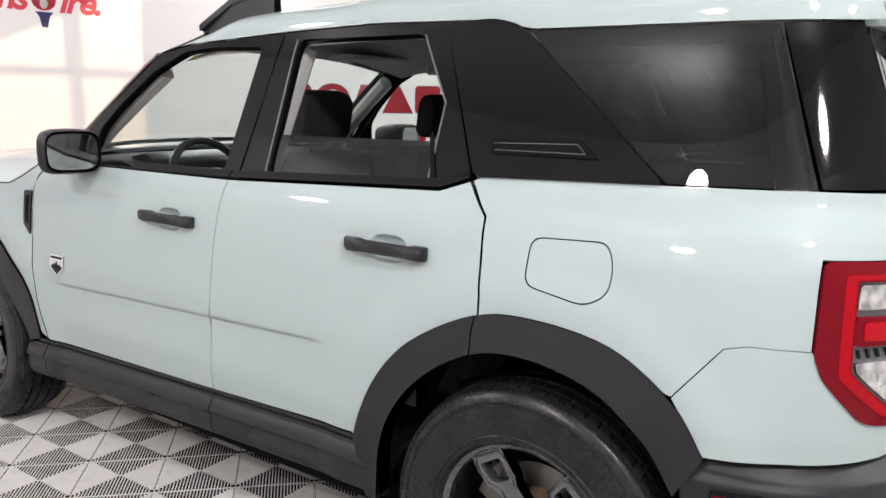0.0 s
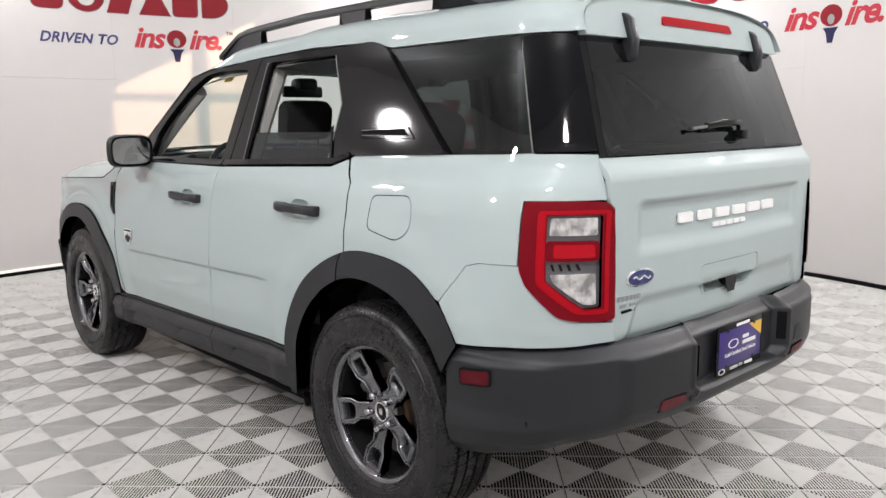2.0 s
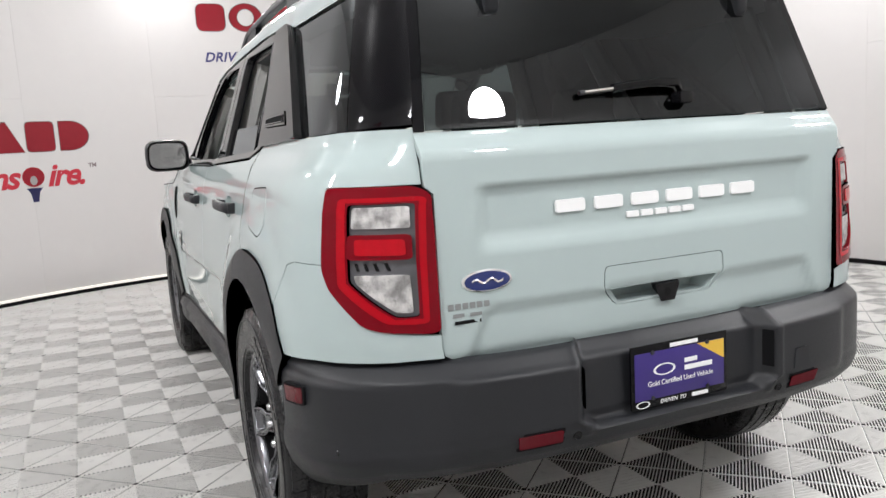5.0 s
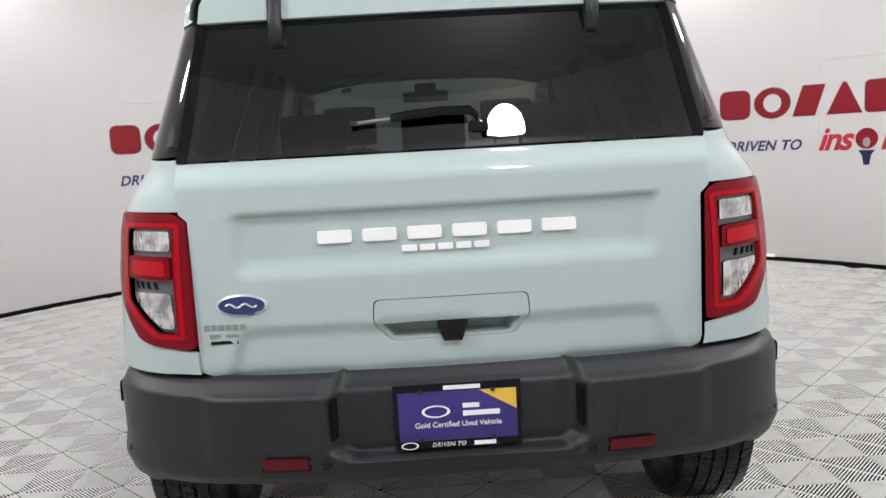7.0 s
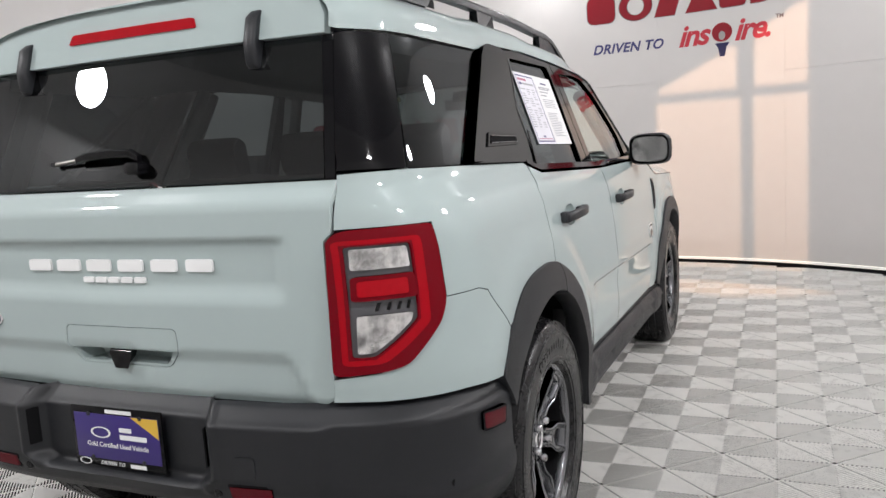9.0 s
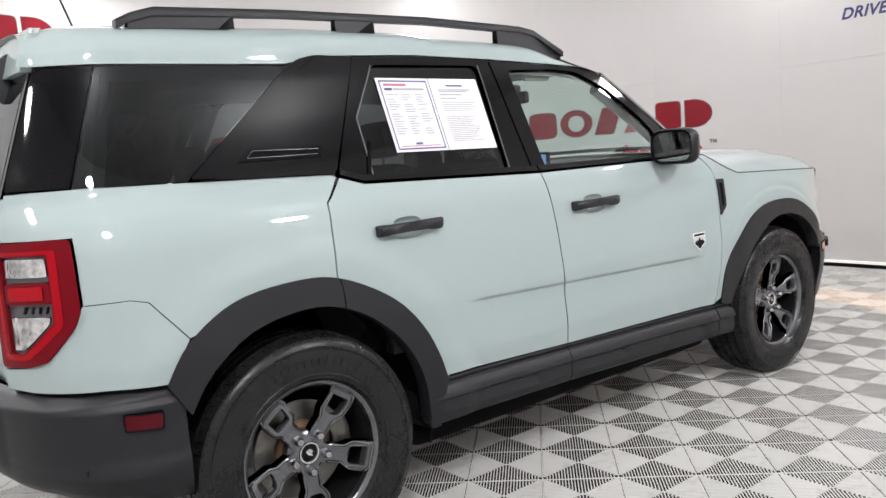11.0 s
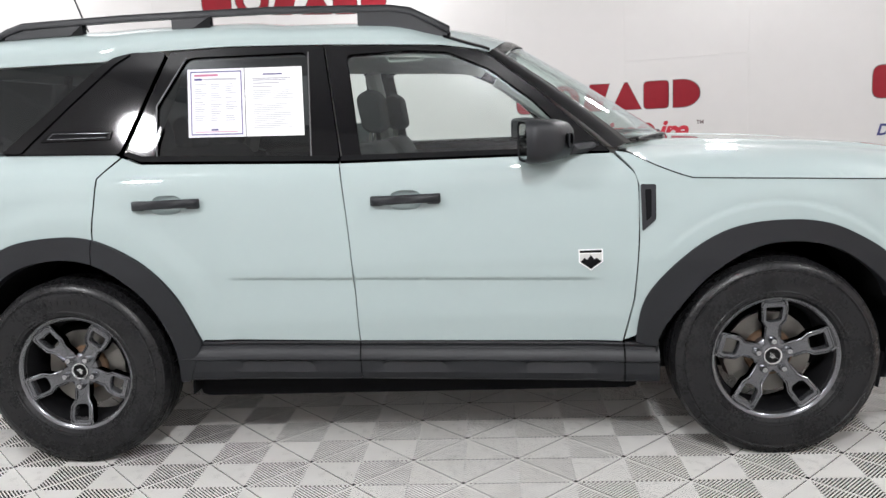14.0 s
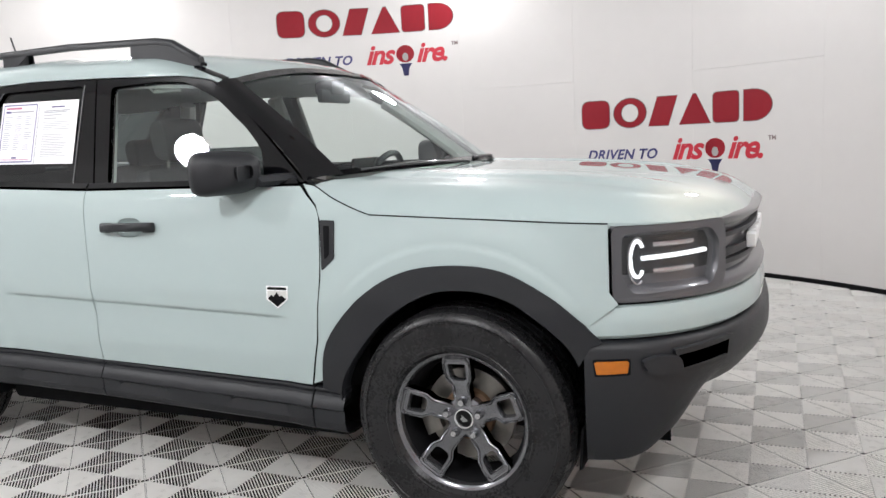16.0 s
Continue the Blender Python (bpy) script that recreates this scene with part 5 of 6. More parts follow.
for s in (1, -1):
    def face(t, z, off=0.0, s=s):
        return front_point(s, t, z, off, 0.874)
    ta, tb = t_of_x(3.180), t_of_x(3.424)
    rim = rounded([(ta, 0.972), (ta - 0.002, 0.836), (ta + 0.032, 0.787), (tb - 0.02, 0.795), (tb + 0.008, 0.85), (tb + 0.014, 0.925), (tb - 0.03, 0.970)], 0.030)
    t0 = t_of_x(3.154)
    outer = rounded([(t0, 0.992), (t0, 0.792), (t0 + 0.018, 0.765), (tb + 0.02, 0.772), (tb + 0.045, 0.815), (tb + 0.045, 0.95), (tb + 0.03, 0.990)], 0.026)
    lamp = panel("headlamp", rim, face, SHELL_END, car, "dark headlamp with a lit daytime ring and bar", 0.012, 0.01, (), -0.030)
    panel("lamp_frame", outer, face, FRAME_GREY, lamp, "satin grey lamp frame", 0.012, 0.040, [rim], 0.010)
    tr = t_of_x(3.230)
    for name, pts, r, mat in (
            ("ring", [(tr + 0.022 * math.cos(radians(d)), 0.888 + 0.054 * math.sin(radians(d))) for d in range(40, 321, 10)], 0.0055, DRL),
            ("light_bar", [(tr + 0.014 + (tb - tr - 0.034) * k / 8, 0.890 + 0.006 * k / 8) for k in range(9)], 0.0070, DRL),
            ("chrome_line", [(tr + 0.05 + (tb - tr - 0.13) * k / 6, 0.930) for k in range(7)], 0.009, LENS_CHROME),
            ("chrome_line", [(tr + 0.05 + (tb - tr - 0.13) * k / 6, 0.850) for k in range(7)], 0.009, LENS_CHROME),
            ("bowl_rim", [(tr + 0.030 * math.cos(radians(d)), 0.882 + 0.070 * math.sin(radians(d))) for d in range(60, 301, 15)], 0.004, LENS_CHROME)):
        part(name, tube([face(t, z, -0.018) for t, z in pts], r), mat, lamp)
    panel("cover_glass", rim, face, LENS_GLASS, lamp, "clear lamp cover", 0.02, 0.002, (), -0.002)
    # amber marker and lower fog pocket in the bumper
    def low(x, z, off=0.0, s=s):
        return front_point(s, t_of_x(x), z, 0.030 + off, 0.893)
    panel("marker_seat", rounded([(3.097, 0.605), (3.198, 0.606), (3.197, 0.556), (3.101, 0.553)], 0.007), low, DARK, front_bumper, "", 0.02, 0.012, (), 0.003)
    panel("side_marker", rounded([(3.104, 0.599), (3.191, 0.600), (3.190, 0.563), (3.107, 0.560)], 0.005), low, AMBER, front_bumper, "amber side marker lamp", 0.02, 0.012, (), 0.005)
    panel("scoop_nose", rounded([(3.222, 0.600), (3.262, 0.612), (3.312, 0.606), (3.318, 0.560), (3.292, 0.548), (3.236, 0.562)], 0.014), low, BLACK_PLASTIC, front_bumper, "raised nose of the bumper scoop", 0.012, 0.03, (), 0.020)
    panel("scoop_lip", rounded([(3.300, 0.624), (3.44, 0.634), (3.44, 0.622), (3.305, 0.606)], 0.005), low, BLACK_PLASTIC, front_bumper, "", 0.012, 0.025, (), 0.015)
    panel("scoop_floor", rounded([(3.316, 0.604), (3.44, 0.620), (3.435, 0.566), (3.318, 0.556)], 0.006), low, SATIN_BLACK, front_bumper, "dark scoop in the bumper", 0.02, 0.006, (), 0.0025)
    panel("scoop_sill", rounded([(3.312, 0.560), (3.43, 0.574), (3.43, 0.562), (3.318, 0.546)], 0.005), low, BLACK_PLASTIC, front_bumper, "", 0.012, 0.02, (), 0.010)
    for flap, holder, label, x, z0, z1, y0, y1 in (("spat", front_bumper, "black air spat", 3.062, 0.235, 0.37, 0.70, 0.865), ("mud_flap", car, "small black flap ahead of the wheel", 0.470, 0.262, 0.35, 0.70, 0.875)):
        rows = []
        for k in range(5):
            z = z0 + (z1 - z0) * k / 4
            lean = 0.012 * (1 - k / 4)
            rows.append((Vector((x - lean, s * (y0 + y1) / 2, z)), Vector((0, s, 0)) * ((y1 - y0) / 2 * (0.90 + 0.025 * k)), Vector((1, 0, 0))))
        part(flap, sweep(rows, [(-1, -0.004), (1, -0.004), (1, 0.004), (-1, 0.004)]), DARK, holder, label)


# ---------------------------------------------------------------- car: hidden shell, floor pan and axles
for s in (1, -1):
    def inner(x, z, off=0.0, s=s):
        return side_point(s, x, z, off)
    panel("inner_shell", [(0.55, 0.44), (0.47, 0.66), (0.33, 0.81), (0.15, 0.905), (-0.19, 0.90), (-0.32, 0.83), (-0.40, 0.72), (-0.62, 0.72), (-0.70, 0.79), (-0.71, 1.20), (0.22, 1.19), (0.31, 1.160), (1.09, 1.135), (2.10, 1.13), (2.34, 1.02), (3.12, 0.985), (3.12, 0.70),
                          (2.99, 0.80), (2.84, 0.875), (2.68, 0.893), (2.49, 0.868), (2.33, 0.78), (2.19, 0.62), (2.15, 0.44)], inner, DARK, car, "", 0.06, 0.004, (), -0.022)
part("floor_pan", box(-0.42, 3.10, -0.44, 0.44, 0.31, 0.43, 0.02), DARK, car, "dark underbody")
# underbody box, set low and wide to stand in for shade under the car
part("floor_pan", box(0.44, 2.20, -0.79, 0.79, 0.215, 0.42, 0.04), DARK, car, "dark underbody")
part("bulkhead", box(2.18, 2.30, -0.80, 0.80, 0.42, 1.10, 0.02), DARK, car)
part("load_floor", box(-0.70, 0.50, -0.46, 0.46, 0.43, 0.78, 0.02), DARK, car)
part("nose_core", box(2.30, 3.36, -0.46, 0.46, 0.43, 0.98, 0.02), DARK, car)
part("tail_core", box(-0.68, -0.45, -0.60, 0.60, 0.46, 0.69, 0.02), DARK, car)
# ---------------------------------------------------------------- car: wheels
def wheel_face(x, z, off=0.0):
    r = math.hypot(x, z)
    y = 0.056 + 0.032 * soft(0.07, 0.19, r) - 0.012 * soft(0.0, 0.05, 0.05 - r)
    return Vector((x, y + off, z))


# lighter copy of the rim alloy, its tone lifted for edge highlights
RIM_EDGE = material("highlight_alloy_edge", (0.22, 0.224, 0.24), 0.20, 0.9, 0.4, 0.05, 12)


def build_wheel(place, turn):
    wheel = new("wheel")
    wheel.empty_display_size = 0.1
    wheel.parent = car
    wheel["label"] = "dark five-spoke alloy wheel with a worn black tyre"
    # tyre, 0.72 m across
    prof_t = [(0.222, -0.095), (0.232, -0.108), (0.262, -0.113), (0.300, -0.1145), (0.326, -0.112), (0.345, -0.103), (0.354, -0.090)]
    prof_t += [(0.3525, -0.060), (0.3535, 0.0), (0.3525, 0.060)]
    prof_t += [(r, -o) for r, o in reversed(prof_t[:7])]
    tyre = part("tyre", lathe(prof_t, 96, "y"), RUBBER, wheel, "black road tyre", 40)
    verts, faces = [], []
    rng = random.Random(3)
    for rib, (y0, y1) in enumerate(((-0.100, -0.066), (-0.057, -0.025), (-0.016, 0.016), (0.025, 0.057), (0.066, 0.100))):
        count = 66
        for k in range(count):
            a0 = 2 * math.pi * (k + 0.02 + 0.3 * (rib % 2)) / count
            a1 = 2 * math.pi * (k + (0.90 if rib in (0, 4) else 0.95) + 0.3 * (rib % 2)) / count
            sk = 0.02 if rib in (0, 4) else 0.012
            base = len(verts)
            for y, e in ((y0, 0.0), (y1, sk)):
                top = 0.3625 - 0.30 * max(0.0, abs(y) - 0.062)
                for r in (0.345, top):
                    for a in (a0, a1):
                        verts.append((r * math.cos(a + e), y, r * math.sin(a + e)))
            q = [base + i for i in range(8)]
            faces += [(q[2], q[3], q[7], q[6]), (q[0], q[2], q[6], q[4]), (q[1], q[5], q[7], q[3]), (q[0], q[1], q[3], q[2]), (q[4], q[6], q[7], q[5])]
    part("tread", from_faces(verts, faces), RUBBER, tyre, "", 20)
    ridge = lathe([(0.318, 0.1135), (0.320, 0.1160), (0.324, 0.1158), (0.326, 0.1120)], 72, "y")
    merge(ridge, lathe([(0.240, 0.1095), (0.242, 0.1125), (0.247, 0.1128), (0.249, 0.1110)], 72, "y"))
    part("sidewall_ridge", ridge, RUBBER, tyre)
    # raised sidewall marks in plain bars
    for start in (62, 242):
        for k in range(11):
            a0, a1 = radians(start + k * 5.0), radians(start + k * 5.0 + 3.6)
            h = 0.026 if k in (0, 8, 10) else 0.019
            pts = [(0.274, a0), (0.274 + h, a0), (0.274 + h, a1), (0.274, a1)]
            mark = from_faces([(r * math.cos(a), y, r * math.sin(a)) for y in (0.112, 0.1162) for r, a in pts],
                              [(4, 5, 6, 7), (0, 1, 5, 4), (1, 2, 6, 5), (2, 3, 7, 6), (3, 0, 4, 7)])
            bmesh.ops.recalc_face_normals(mark, faces=mark.faces[:])
            part("sidewall_mark", mark, RUBBER, tyre, "", 20)
    # rim barrel and lip
    part("rim", lathe([(0.206, 0.066), (0.207, 0.083), (0.211, 0.090), (0.224, 0.095), (0.233, 0.098), (0.237, 0.094), (0.232, 0.084)], 72, "y"), RIM_EDGE, wheel, "dark alloy rim", 50)
    part("barrel", lathe([(0.222, -0.09), (0.200, -0.085), (0.190, -0.03), (0.190, 0.03), (0.198, 0.060), (0.2065, 0.067)], 72, "y"), DARK, wheel, "", 50)
    spoke_outline = [(-0.030, 0.030), (-0.027, 0.060), (-0.026, 0.108), (-0.044, 0.132), (-0.047, 0.192), (-0.040, 0.2115), (0.040, 0.2115), (0.047, 0.192), (0.044, 0.132), (0.026, 0.108), (0.027, 0.060), (0.030, 0.030)]
    hole = rounded([(-0.027, 0.134), (-0.030, 0.186), (0.030, 0.186), (0.027, 0.134), (0.014, 0.127), (-0.014, 0.127)], 0.006, 2)
    first = panel("spoke", rounded(spoke_outline, 0.008, 2), wheel_face, RIM, wheel, "", 0.012, 0.034, [hole])
    spokes = [first]
    for k in range(1, 5):
        o = new("spoke", first.data)
        o.parent = wheel
        o.rotation_euler = (0, 2 * math.pi * k / 5, 0)
        spokes.append(o)
    # raised edges along the spoke ends, their highlight put into a lighter alloy colour
    loop = [(-0.0265, 0.066), (-0.0245, 0.110), (-0.040, 0.134), (-0.0415, 0.188), (-0.033, 0.203), (0.033, 0.203), (0.0415, 0.188), (0.040, 0.134), (0.0245, 0.110), (0.0265, 0.066)]
    bar = tube([wheel_face(x, z, 0.001) for x, z in loop], 0.0045, 6)
    me = to_mesh("spoke_edge", bar, RIM_EDGE, 60)
    for k in range(5):
        o = new("spoke_edge", me)
        o.parent = wheel
        o.rotation_euler = (0, 2 * math.pi * k / 5, 0)
    part("hub", lathe([(0.001, 0.058), (0.034, 0.058), (0.038, 0.056), (0.058, 0.053), (0.066, 0.046), (0.068, 0.015)], 40, "y"), RIM, wheel)
    part("cap_ring", lathe([(0.026, 0.059), (0.028, 0.062), (0.032, 0.062), (0.034, 0.058)], 32, "y"), CHROME, wheel)
    part("cap", lathe([(0.001, 0.0605), (0.022, 0.060), (0.027, 0.058)], 32, "y"), GLOSS_BLACK, wheel, "black centre cap")
    part("cap_mark", solid(from_faces([(-0.012, 0.0612, -0.006), (0.002, 0.0612, -0.012), (0.013, 0.0612, -0.002), (0.006, 0.0612, 0.004), (0.011, 0.0612, 0.012), (-0.004, 0.0612, 0.006)], [(0, 1, 2, 3, 4, 5)]), 0.0006), CHROME, wheel)
    nut = lathe([(0.001, 0.080), (0.009, 0.080), (0.0125, 0.075), (0.014, 0.060), (0.015, 0.050)], 12, "y")
    nut_me = to_mesh("wheel_nut", nut, DARK_CHROME, 40)
    for k in range(5):
        a = math.pi / 2 + 2 * math.pi * k / 5
        o = new("wheel_nut", nut_me)
        o.parent = wheel
        o.location = (0.057 * math.cos(a), 0, 0.057 * math.sin(a))
    part("brake_disc", lathe([(0.060, 0.012), (0.085, 0.012), (0.087, 0.004), (0.150, 0.004), (0.150, -0.018), (0.06, -0.018)], 56, "y"), STEEL, wheel, "bare steel brake disc")
    part("disc_hat", lathe([(0.05, 0.018), (0.084, 0.017), (0.088, 0.006), (0.089, -0.01)], 40, "y"), RUST, wheel, "rusty brake disc hat")
    cal = sweep([(Vector((0.135 * math.cos(radians(a)), 0.004, 0.135 * math.sin(radians(a)))), (math.cos(radians(a)), 0, math.sin(radians(a))), (0, 1, 0)) for a in (-28, -10, 8, 26)],
                [(-0.035, -0.04), (-0.032, 0.022), (0.0, 0.030), (0.030, 0.020), (0.034, -0.04)])
    part("caliper", cal, STEEL, wheel, "grey brake caliper", 40)
    wheel.matrix_basis = place @ Matrix.Scale(1.033, 4)
    return wheel


# built at the origin, outer face to +y
w0 = build_wheel(pose(0.0, 0.802, 0.366, 0, -42, 0), 0)
copy_thing(w0, pose(2.67, 0.802, 0.366, 0, 20, 0))
copy_thing(w0, pose(0.0, -0.802, 0.366, 0, 180 - 0, 180))
copy_thing(w0, pose(2.67, -0.802, 0.366, 0, 2, 180))
# ---------------------------------------------------------------- car: interior
def cushion(points, width, y, r=0.03):
    """A padded shape from a side outline (x, z), spread over a width about y."""
    bm = bmesh.new()
    poly = rounded(points, r, 3)
    n = len(poly)
    layers = []
    for t, g in ((-0.5, 0.86), (-0.46, 0.96), (-0.3, 1.0), (0.0, 1.0), (0.3, 1.0), (0.46, 0.96), (0.5, 0.86)):
        cx, cz = sum(p[0] for p in poly) / n, sum(p[1] for p in poly) / n
        layers.append([bm.verts.new((cx + (x - cx) * g, y + t * width, cz + (z - cz) * g)) for x, z in poly])
    for a, b in zip(layers, layers[1:]):
        for i in range(n):
            j = (i + 1) % n
            bm.faces.new((a[i], a[j], b[j], b[i]))
    bm.faces.new(layers[0])
    bm.faces.new(layers[-1])
    bmesh.ops.recalc_face_normals(bm, faces=bm.faces[:])
    return bm


for y in (0.37, -0.37):
    seat = part("front_seat", cushion([(1.190, 0.52), (1.670, 0.56), (1.690, 0.68), (1.270, 0.64)], 0.50, y), CLOTH, car, "black cloth front seat")
    part("backrest", cushion([(1.210, 0.62), (1.360, 0.66), (1.230, 1.14), (1.190, 1.21), (1.100, 1.20), (1.110, 1.0)], 0.46, y), CLOTH, seat)
    part("headrest", cushion([(1.125, 1.250), (1.180, 1.235), (1.215, 1.255), (1.195, 1.40), (1.160, 1.425), (1.100, 1.395)], 0.24, y, 0.035), CLOTH, seat)
    for dy in (-0.06, 0.06):
        part("headrest_post", tube([(1.145, y + dy, 1.18), (1.150, y + dy, 1.28)], 0.006), STEEL, seat)
bench = part("rear_bench", cushion([(0.30, 0.55), (0.80, 0.58), (0.82, 0.68), (0.36, 0.66)], 1.30, 0.0), CLOTH, car, "black cloth rear bench")
for y, w in ((0.40, 0.56), (-0.24, 0.84)):
    part("backrest", cushion([(0.32, 0.60), (0.46, 0.64), (0.28, 1.18), (0.22, 1.22), (0.14, 1.18)], w, y), CLOTH, bench)
for y in (0.42, 0.0, -0.42):
    part("headrest", cushion([(0.17, 1.20), (0.26, 1.20), (0.24, 1.34), (0.19, 1.36), (0.15, 1.32)], 0.22, y, 0.025), CLOTH, bench)
part("dashboard", cushion([(1.80, 0.62), (2.20, 0.62), (2.33, 1.115), (2.22, 1.150), (2.02, 1.150), (1.90, 1.120), (1.82, 1.02), (1.86, 0.85)], 1.50, 0.0, 0.04), BLACK_PLASTIC, car, "black dashboard")
part("instrument_hood", cushion([(1.86, 1.06), (2.0, 1.08), (2.04, 1.15), (1.93, 1.172), (1.86, 1.14)], 0.38, 0.37, 0.02), BLACK_PLASTIC, car)
screen = part("centre_screen", box(1.880, 1.898, -0.115, 0.115, 1.075, 1.205, 0.008), GLOSS_BLACK, car, "centre touch screen showing a blue picture")
part("display", box(1.8775, 1.8795, -0.098, 0.098, 1.090, 1.192), material("display_blue", (0.02, 0.05, 0.12), 0.2, emit=(0.20, 0.38, 0.75), emit_strength=0.7), screen)
part("console", box(1.10, 1.85, -0.12, 0.12, 0.42, 0.80, 0.03), BLACK_PLASTIC, car)
ring = bmesh.new()
steer_c, steer_r = Vector((1.77, 0.37, 1.05)), 0.178
axis = Vector((0.92, 0, -0.38)).normalized()
u = Vector((0, 1, 0))
v = axis.cross(u)
wheel_pts = [steer_c + u * steer_r * math.cos(2 * math.pi * k / 32) + v * steer_r * math.sin(2 * math.pi * k / 32) for k in range(33)]
steering = part("steering_wheel", tube(wheel_pts, 0.016, 8), BLACK_PLASTIC, car, "black steering wheel")
part("boss", box_at(steer_c + axis * 0.03, 0.06, 0.16, 0.13, 0.02), BLACK_PLASTIC, steering)
for d in (0, 180, 270):
    a = radians(d)
    part("spoke", tube([steer_c + axis * 0.02, steer_c + (u * math.cos(a) + v * math.sin(a)) * steer_r], 0.015), BLACK_PLASTIC, steering)
part("column", tube([steer_c + axis * 0.03, steer_c + axis * 0.25], 0.04), BLACK_PLASTIC, steering)
part("cabin_mirror", box(1.735, 1.765, -0.125, 0.125, 1.455, 1.515, 0.012), BLACK_PLASTIC, car, "interior rear-view mirror")
part("sensor_pod", box(1.68, 1.78, -0.06, 0.06, 1.49, 1.555, 0.02), BLACK_PLASTIC, car)
for s in (1, -1):
    for (xb, zb), (xt, zt), w in (((1.075, 1.13), (1.01, 1.57), 0.05), ((0.26, 1.19), (0.40, 1.57), 0.05), ((-0.52, 1.22), (-0.42, 1.56), 0.05)):
        part("pillar_trim", tube([glass_point(s, xb, zb, -0.085), glass_point(s, (xb + xt) / 2, (zb + zt) / 2, -0.085), glass_point(s, xt, zt, -0.08)], w * 0.85, 8), TRIM_GREY, car, "grey pillar trim")
    part("a_pillar_trim", tube([screen_point(s * 0.97, v, -0.05) for v in (0.05, 0.4, 0.7, 0.95)], 0.035, 8), TRIM_GREY, car)
    panel("door_card", [(0.34, 0.60), (0.34, 1.195), (1.04, 1.178), (1.04, 0.60)], lambda x, z, off=0.0, s=s: side_point(s, x, z, off), BLACK_PLASTIC, car, "", 0.06, 0.045, (), -0.040)
    panel("door_card", [(1.16, 0.60), (1.16, 1.176), (1.95, 1.168), (2.06, 1.14), (2.06, 0.60)], lambda x, z, off=0.0, s=s: side_point(s, x, z, off), BLACK_PLASTIC, car, "", 0.06, 0.045, (), -0.040)
part("parcel_cover", box(-0.66, 0.20, -0.60, 0.60, 1.00, 1.02, 0.004), DARK, car)
part("grab_handle", tube([(1.25, -0.62, 1.55), (1.27, -0.60, 1.52), (1.40, -0.60, 1.52), (1.42, -0.62, 1.55)], 0.010), TRIM_GREY, car)
part("sun_visor", box(1.46, 1.62, 0.14, 0.52, 1.560, 1.580, 0.008), TRIM_GREY, car)
part("sun_visor", box(1.46, 1.62, -0.52, -0.14, 1.560, 1.580, 0.008), TRIM_GREY, car)

# price and history sheets taped inside the rear side window
PAPER = material("white_paper", (0.85, 0.85, 0.86), 0.55)
INK = material("grey_ink", (0.40, 0.40, 0.44), 0.6)
PAPER_TINT = material("lavender_paper", (0.78, 0.77, 0.84), 0.55, 0, 0, 0.06, 9)
INK_RED = material("red_ink", (0.50, 0.18, 0.28), 0.6)
INK_NAVY = material("navy_ink", (0.10, 0.09, 0.22), 0.6)


def sheet_surf(u, v, off=0.0):
    """u, v run 0..1 across and up the sheet, hung slightly crooked on the pane."""
    x = 0.482 + (0.937 - 0.482) * u + 0.013 * (1 - v)
    z = 1.252 + 0.262 * v + 0.010 * (1 - u)
    return side_point(-1, x, z, -0.009 + off)


sheets = thing("window_sheet", "two white printed paper sheets taped inside a side window", "paper")
for name, u0, u1 in (("left_sheet", 0.0, 0.497), ("right_sheet", 0.503, 1.0)):
    panel("paper", [(u0, 0), (u1, 0), (u1, 1), (u0, 1)], sheet_surf, PAPER if u0 else PAPER_TINT, sheets, "", 0.12, 0.001)
border = [(0.025, 0.03), (0.475, 0.03), (0.475, 0.965), (0.025, 0.965)]
panel("print_frame", border, sheet_surf, INK_NAVY, sheets, "", 0.1, 0.0003, [[(0.034, 0.048), (0.466, 0.048), (0.466, 0.947), (0.034, 0.947)]], 0.0006)
rng = random.Random(8)


def line(u0, u1, v, h, mat):
    panel("print_line", [(u0, v - h / 2), (u1, v - h / 2), (u1, v + h / 2), (u0, v + h / 2)], sheet_surf, mat, sheets, "", 0.2, 0.0003, (), 0.0007)


line(0.06, 0.27, 0.905, 0.032, INK_RED)
line(0.06, 0.13, 0.845, 0.032, INK_NAVY)
line(0.14, 0.43, 0.845, 0.026, INK)
for k in range(17):
    v = 0.77 - 0.033 * k
    for u0, w in ((0.06, 0.11), (0.20, 0.10), (0.33, 0.11)):
        if rng.random() < 0.86:
            line(u0, u0 + w * rng.uniform(0.45, 1.0), v, 0.011, INK)
line(0.20, 0.26, 0.105, 0.026, INK_NAVY)
line(0.06, 0.43, 0.075, 0.010, INK_RED)
line(0.66, 0.83, 0.90, 0.022, INK_NAVY)
for v, u1 in ((0.84, 0.90), (0.815, 0.86), (0.77, 0.80), (0.72, 0.74)):
    line(0.57, u1, v, 0.016, INK)
for k in range(5):
    line(0.57, 0.92 - 0.04 * (k % 2), 0.66 - 0.028 * k, 0.009, INK)
for k in range(14):
    line(0.57, 0.90 - 0.1 * rng.random(), 0.46 - 0.026 * k, 0.009, INK)
# ---------------------------------------------------------------- wall signs
def wall_map(az0):
    """Maps sign metres (x to the viewer's right, y up) to the round wall; az0: angle at x = 0."""
    def place(x, y, off=0.0):
        return cyl(az0 - math.degrees(x / RADIUS), y, RADIUS - off)
    return place


